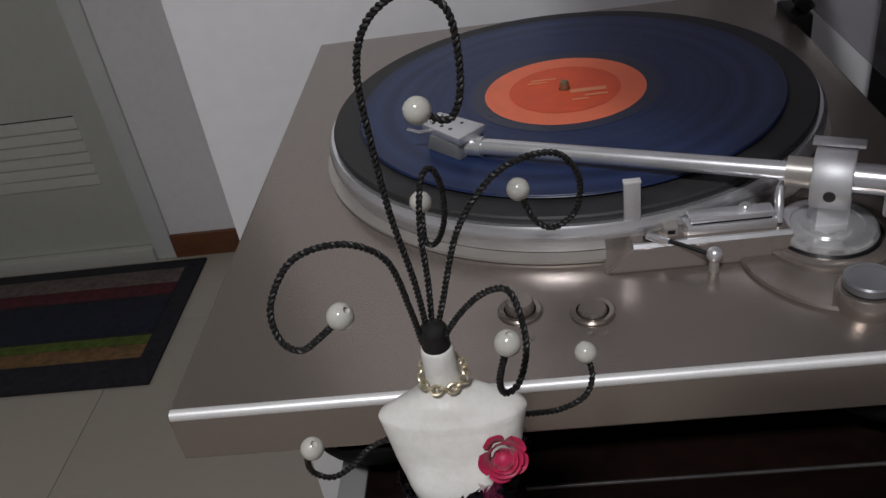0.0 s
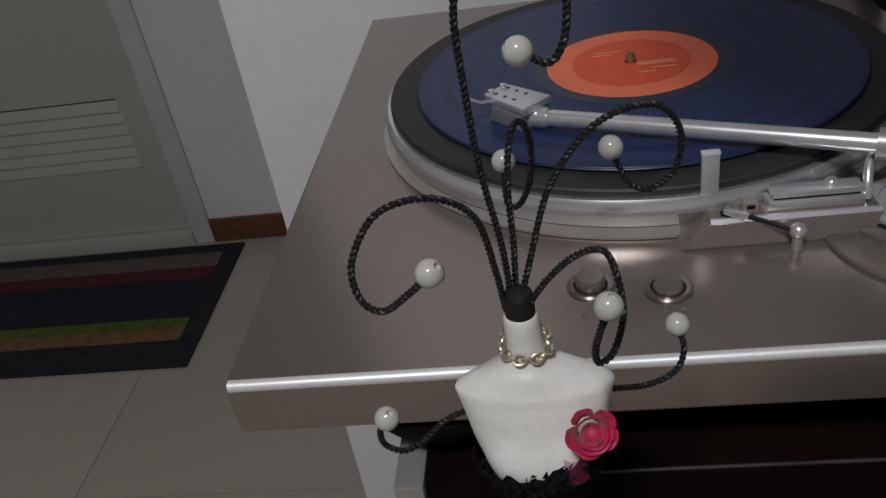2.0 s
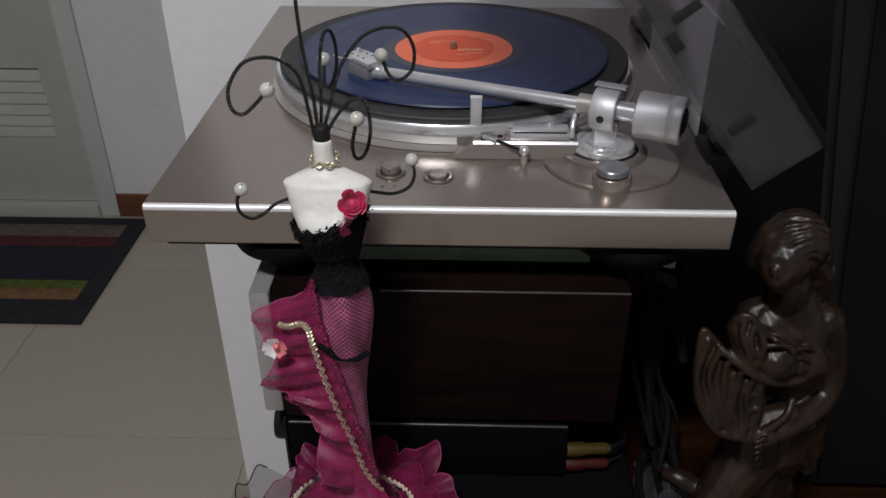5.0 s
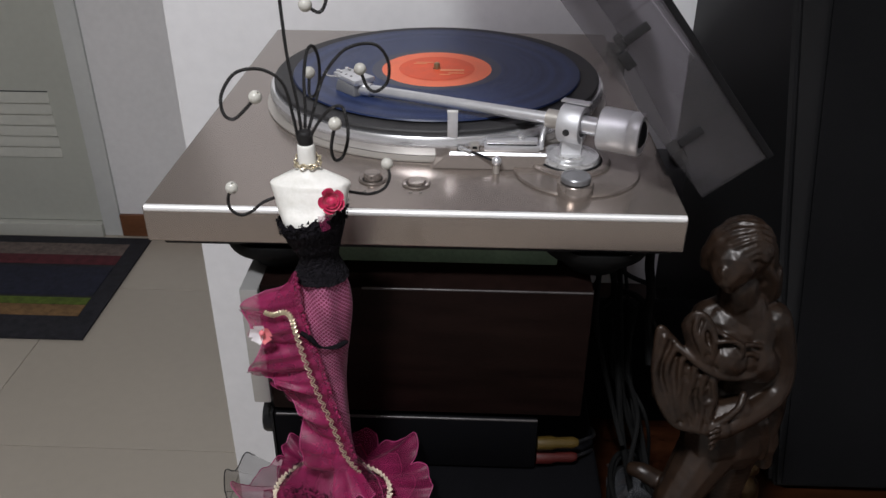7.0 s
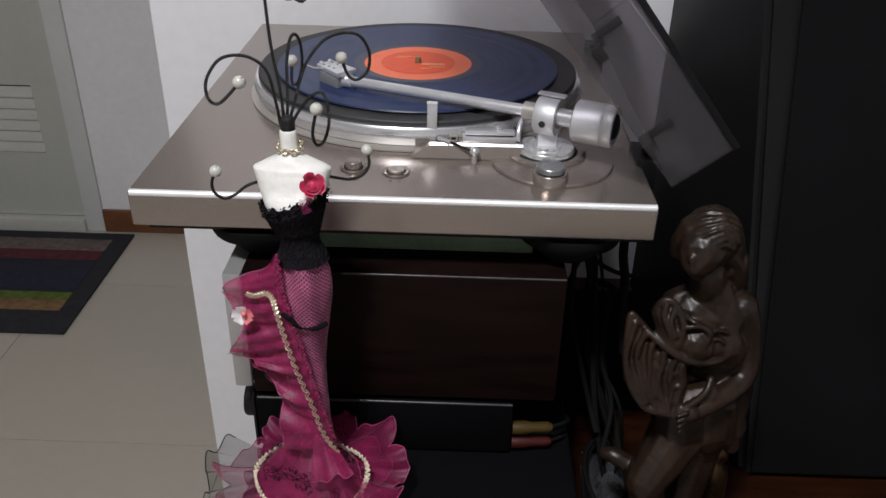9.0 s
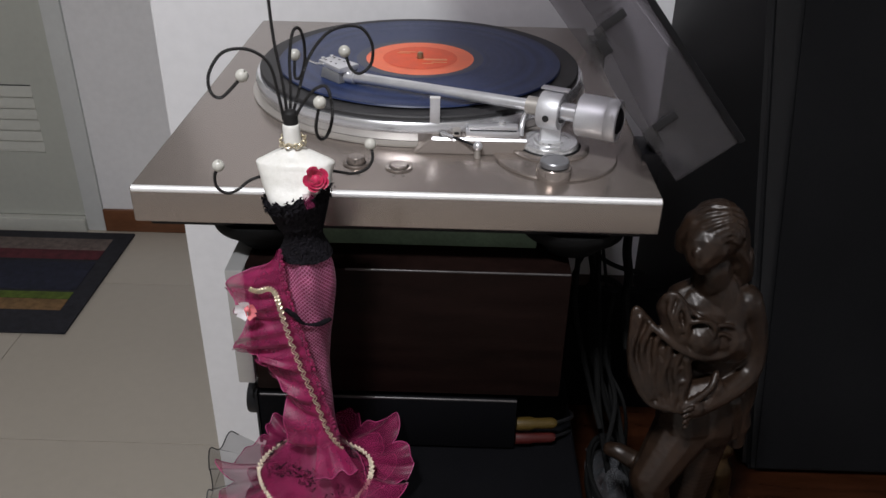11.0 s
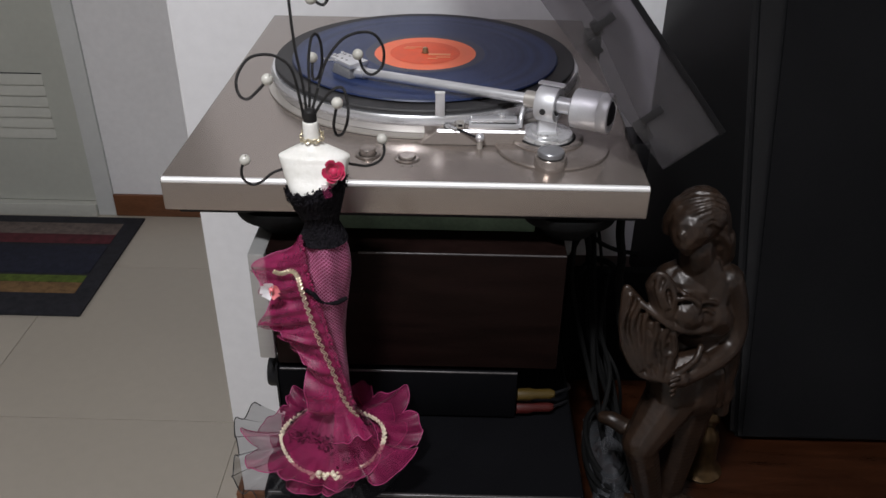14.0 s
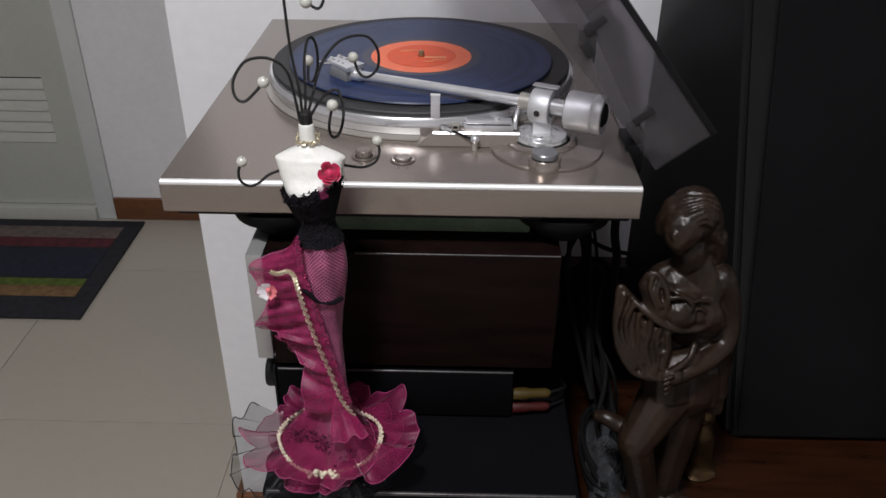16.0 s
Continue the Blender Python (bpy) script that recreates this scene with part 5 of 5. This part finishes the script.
limbs += strand([(0.3770, -0.0180, 0.8640), (0.3870, -0.0250, 0.8580), (0.3990, -0.0300, 0.8510), (0.4130, -0.0310, 0.8460), (0.4300, -0.0260, 0.8440), (0.4460, -0.0140, 0.8440)], 0.0030, 0.0026, 6)
# the apron of cloth gathered up in that hand: a pointed, hollow fold
limbs += [((0.3760, -0.0100, 0.8480), (0.3760, -0.0170, 0.8210), 0.0110, 0.0115, 14), ((0.3780, -0.0180, 0.8220), (0.3960, -0.0240, 0.7990), 0.0115, 0.0100, 14), ((0.3870, -0.0140, 0.8420), (0.3890, -0.0210, 0.8130), 0.0115, 0.0115, 14), ((0.3990, -0.0180, 0.8360), (0.4030, -0.0240, 0.8050), 0.0110, 0.0105, 14), ((0.3690, -0.0100, 0.8660), (0.3750, -0.0120, 0.8470), 0.0050, 0.0090, 12)]
limbs += strand([(0.3820, -0.0140, 0.8580), (0.3730, -0.0140, 0.8680), (0.3650, -0.0120, 0.8740), (0.3640, -0.0150, 0.8590), (0.3640, -0.0200, 0.8400), (0.3690, -0.0260, 0.8200), (0.3810, -0.0310, 0.8030), (0.3960, -0.0340, 0.8000), (0.4090, -0.0360, 0.7990)], 0.0026, 0.0034, 7)
APRON_TOP = [(0.3680, -0.0160, 0.8690), (0.3750, -0.0190, 0.8620), (0.3820, -0.0230, 0.8550), (0.3900, -0.0260, 0.8500), (0.3980, -0.0280, 0.8460), (0.4050, -0.0290, 0.8420)]
APRON_LOW = [(0.3770, -0.0300, 0.8110), (0.3830, -0.0320, 0.8070), (0.3890, -0.0330, 0.8040), (0.3950, -0.0340, 0.8020), (0.4000, -0.0350, 0.8030), (0.4050, -0.0360, 0.8030)]
for k, (a, b) in enumerate(zip(APRON_TOP, APRON_LOW)):
    a, b = Vector(a), Vector(b)
    bow = 0.0075 * (1 - 0.22 * k)
    for h, r in ((0.0, 0.0025), (0.5, 0.0016)):
        o = Vector((0.0042 * h, 0.002 * h, -0.001 * h))
        mids = [a.lerp(b, u) + Vector((-bow * math.sin(math.pi * u) + 0.0012 * math.sin(9 * u + 2.1 * k), 0.0015 * math.sin(math.pi * u), 0.0)) + o for u in (0.0, 0.2, 0.4, 0.6, 0.8, 1.0)]
        limbs += strand(mids, r, r * 0.85, 5)
rng = random.Random(19)
for k in range(26):
    u, v = rng.random(), rng.uniform(0.1, 0.6)
    p = Vector(APRON_TOP[1]).lerp(Vector(APRON_TOP[5]), u).lerp(Vector(APRON_LOW[1]).lerp(Vector(APRON_LOW[5]), u), v) + Vector((0, 0.0005, 0))
    limbs.append((p, p + Vector((0.001, 0, 0.001)), 0.0019, 0.0015, 1))
limbs += strand([(0.4050, -0.0360, 0.8030), (0.4150, -0.0360, 0.8110), (0.4240, -0.0340, 0.8210), (0.4280, -0.0280, 0.8290)], 0.0030, 0.0028, 6)
limbs += strand([(0.3980, -0.0300, 0.8160), (0.4030, -0.0280, 0.8250), (0.4080, -0.0260, 0.8290), (0.4060, -0.0260, 0.8400)], 0.0022, 0.0020, 6)
# cloth hanging behind the arm
limbs += strand([(0.4670, 0.0060, 0.8040), (0.4690, 0.0060, 0.7840), (0.4670, 0.0040, 0.7610), (0.4700, 0.0040, 0.7340)], 0.0085, 0.0070, 6)
limbs += strand([(0.4550, -0.0080, 0.7870), (0.4600, -0.0060, 0.7670), (0.4620, -0.0040, 0.7480)], 0.0060, 0.0048, 6)
limbs += strand([(0.3660, 0.0020, 0.7230), (0.3730, -0.0020, 0.7240), (0.3860, -0.0060, 0.7180)], 0.0062, 0.0085, 5)
statue = tagged(blend(limbs), "dark bronze statuette of a draped standing figure on the table", "statue")
pot = lathe([(0, 0), (0.0215, 0), (0.0222, 0.003), (0.0190, 0.006), (0.0150, 0.011), (0.0138, 0.026), (0.0130, 0.044), (0.0112, 0.053), (0.0072, 0.058), (0.0060, 0.064), (0.0092, 0.069), (0.0088, 0.074), (0.0060, 0.079), (0, 0.081)], (0, 0, 0), 40)
bell = thing("brass_bell", (0.4865, 0.062, TZ), "small tarnished brass bell-shaped ornament beside the statuette", "ornament")
bmesh.ops.transform(pot, matrix=Matrix.Translation((0.4865, 0.062, TZ)), verts=pot.verts)
part("body", pot, material("tarnished_brass", (0.07, 0.042, 0.018), 0.3, metal=0.8, vary=0.3, scale=80), bell)

# added panel darkens the gap behind the cables; coil of cable on the table
board = thing("dark_gap_panel", (0.42, 0.207, TZ), "plain dark panel added to darken the gap behind the cables", "board")
part("panel", boxed(0.352, 0.478, 0.200, 0.214, TZ + 0.001, 0.752, bevel=0.002), M["black_lacquer"], board)
for k in range(5):
    c = tube([Vector((0.388 + (0.018 + 0.002 * (k % 3)) * math.cos(a), 0.05 + 0.006 * k + (0.05 + 0.004 * (k % 2)) * math.sin(a), TZ + 0.004 + 0.0055 * k + 0.0015 * math.sin(3 * a + k))) for a in [2 * math.pi * i / 40 for i in range(41)]], 0.0026, 8)
    tagged(finish("cable_loop", c, M["rubber"], True), "loop of black cable lying on the table", "cable", group="cable loops")
# cables and crumpled film between the stack and the table
rng = random.Random(15)
for k in range(6):
    x = 0.350 + 0.004 * k
    pts = [(x - 0.012, 0.30 + 0.01 * k, 0.93 - 0.02 * (k % 3)), (x + rng.uniform(-0.008, 0.02), 0.22 + rng.uniform(-0.05, 0.05), 0.86 + rng.uniform(-0.03, 0.03)),
           (x + rng.uniform(-0.004, 0.03), 0.16 + rng.uniform(-0.04, 0.06), 0.77 + rng.uniform(-0.04, 0.04)), (x + 0.015 + rng.uniform(0.0, 0.02), 0.12 + rng.uniform(-0.05, 0.03), 0.69), (x + 0.028 + rng.uniform(0, 0.03), 0.10 + rng.uniform(-0.06, 0.03), 0.604)]
    c = finish("cable", tube(smooth_line(pts, 10), rng.choice((0.0018, 0.0024, 0.003)), 8), M["rubber"], True)
    tagged(c, "black cable hanging behind the hi-fi stack", "cable", group="hanging cables")
film = []
for j in range(22):
    row = []
    for k in range(22):
        u, v = j / 21, k / 21
        p = Vector((0.372 + 0.035 * u, -0.02 + 0.15 * v, 0.601))
        p.z += 0.05 * math.sin(math.pi * u) * math.sin(math.pi * v) * (0.7 + 0.9 * noise.noise(p * 45)) + 0.004
        p += Vector((noise.noise(p * 70), noise.noise(p * 70 + Vector((5, 0, 0))), 0)) * 0.008
        p.z = max(p.z, 0.6006)
        row.append(p)
    film.append(row)
tagged(finish("plastic_bag", sheet(film), M["bag"], 25), "crumpled clear grey plastic bag on the table", "bag")

for pts, r in (
    ([(0.3830, 0.1200, 0.8730), (0.3840, 0.1200, 0.8470), (0.3890, 0.1200, 0.8200), (0.3890, 0.1200, 0.7920), (0.3930, 0.1000, 0.7550)], 0.0042),
    ([(0.3560, 0.1600, 0.8380), (0.3680, 0.1500, 0.8230), (0.3850, 0.1400, 0.8180), (0.4080, 0.1400, 0.8130)], 0.0022),
    ([(0.3450, 0.1400, 0.8280), (0.3450, 0.1300, 0.7840), (0.3550, 0.1200, 0.7390), (0.3680, 0.1000, 0.6930), (0.3740, 0.0800, 0.6750)], 0.0026),
    ([(0.3540, 0.1500, 0.7840), (0.3690, 0.1500, 0.7990), (0.3860, 0.1400, 0.7980), (0.4010, 0.1300, 0.7720)], 0.0030),
    ([(0.3820, 0.1400, 0.7910), (0.3770, 0.1200, 0.7390), (0.3890, 0.1000, 0.6930), (0.3770, 0.0600, 0.6650)], 0.0024)):
    c = finish("cable", tube(smooth_line(pts, 10), r, 8), M["rubber"], True)
    tagged(c, "black cable hanging behind the hi-fi stack", "cable", group="hanging cables")

# ---- floor tiles, one by one ----
tile_bm = boxed(-0.2992, 0.2992, -0.2992, 0.2992, -0.006, 0.0, bevel=0.0006, seg=1)
first = finish("tile", tile_bm, M["tile"])
tile_mesh = first.data
bpy.data.objects.remove(first)
for i in range(8):
    for j in range(8):
        x, y = -2.32 + 0.6 * i, -2.55 + 0.6 * j
        t = new("tile", tile_mesh)
        t.parent = floor
        t.location = (x, y, 0.0)
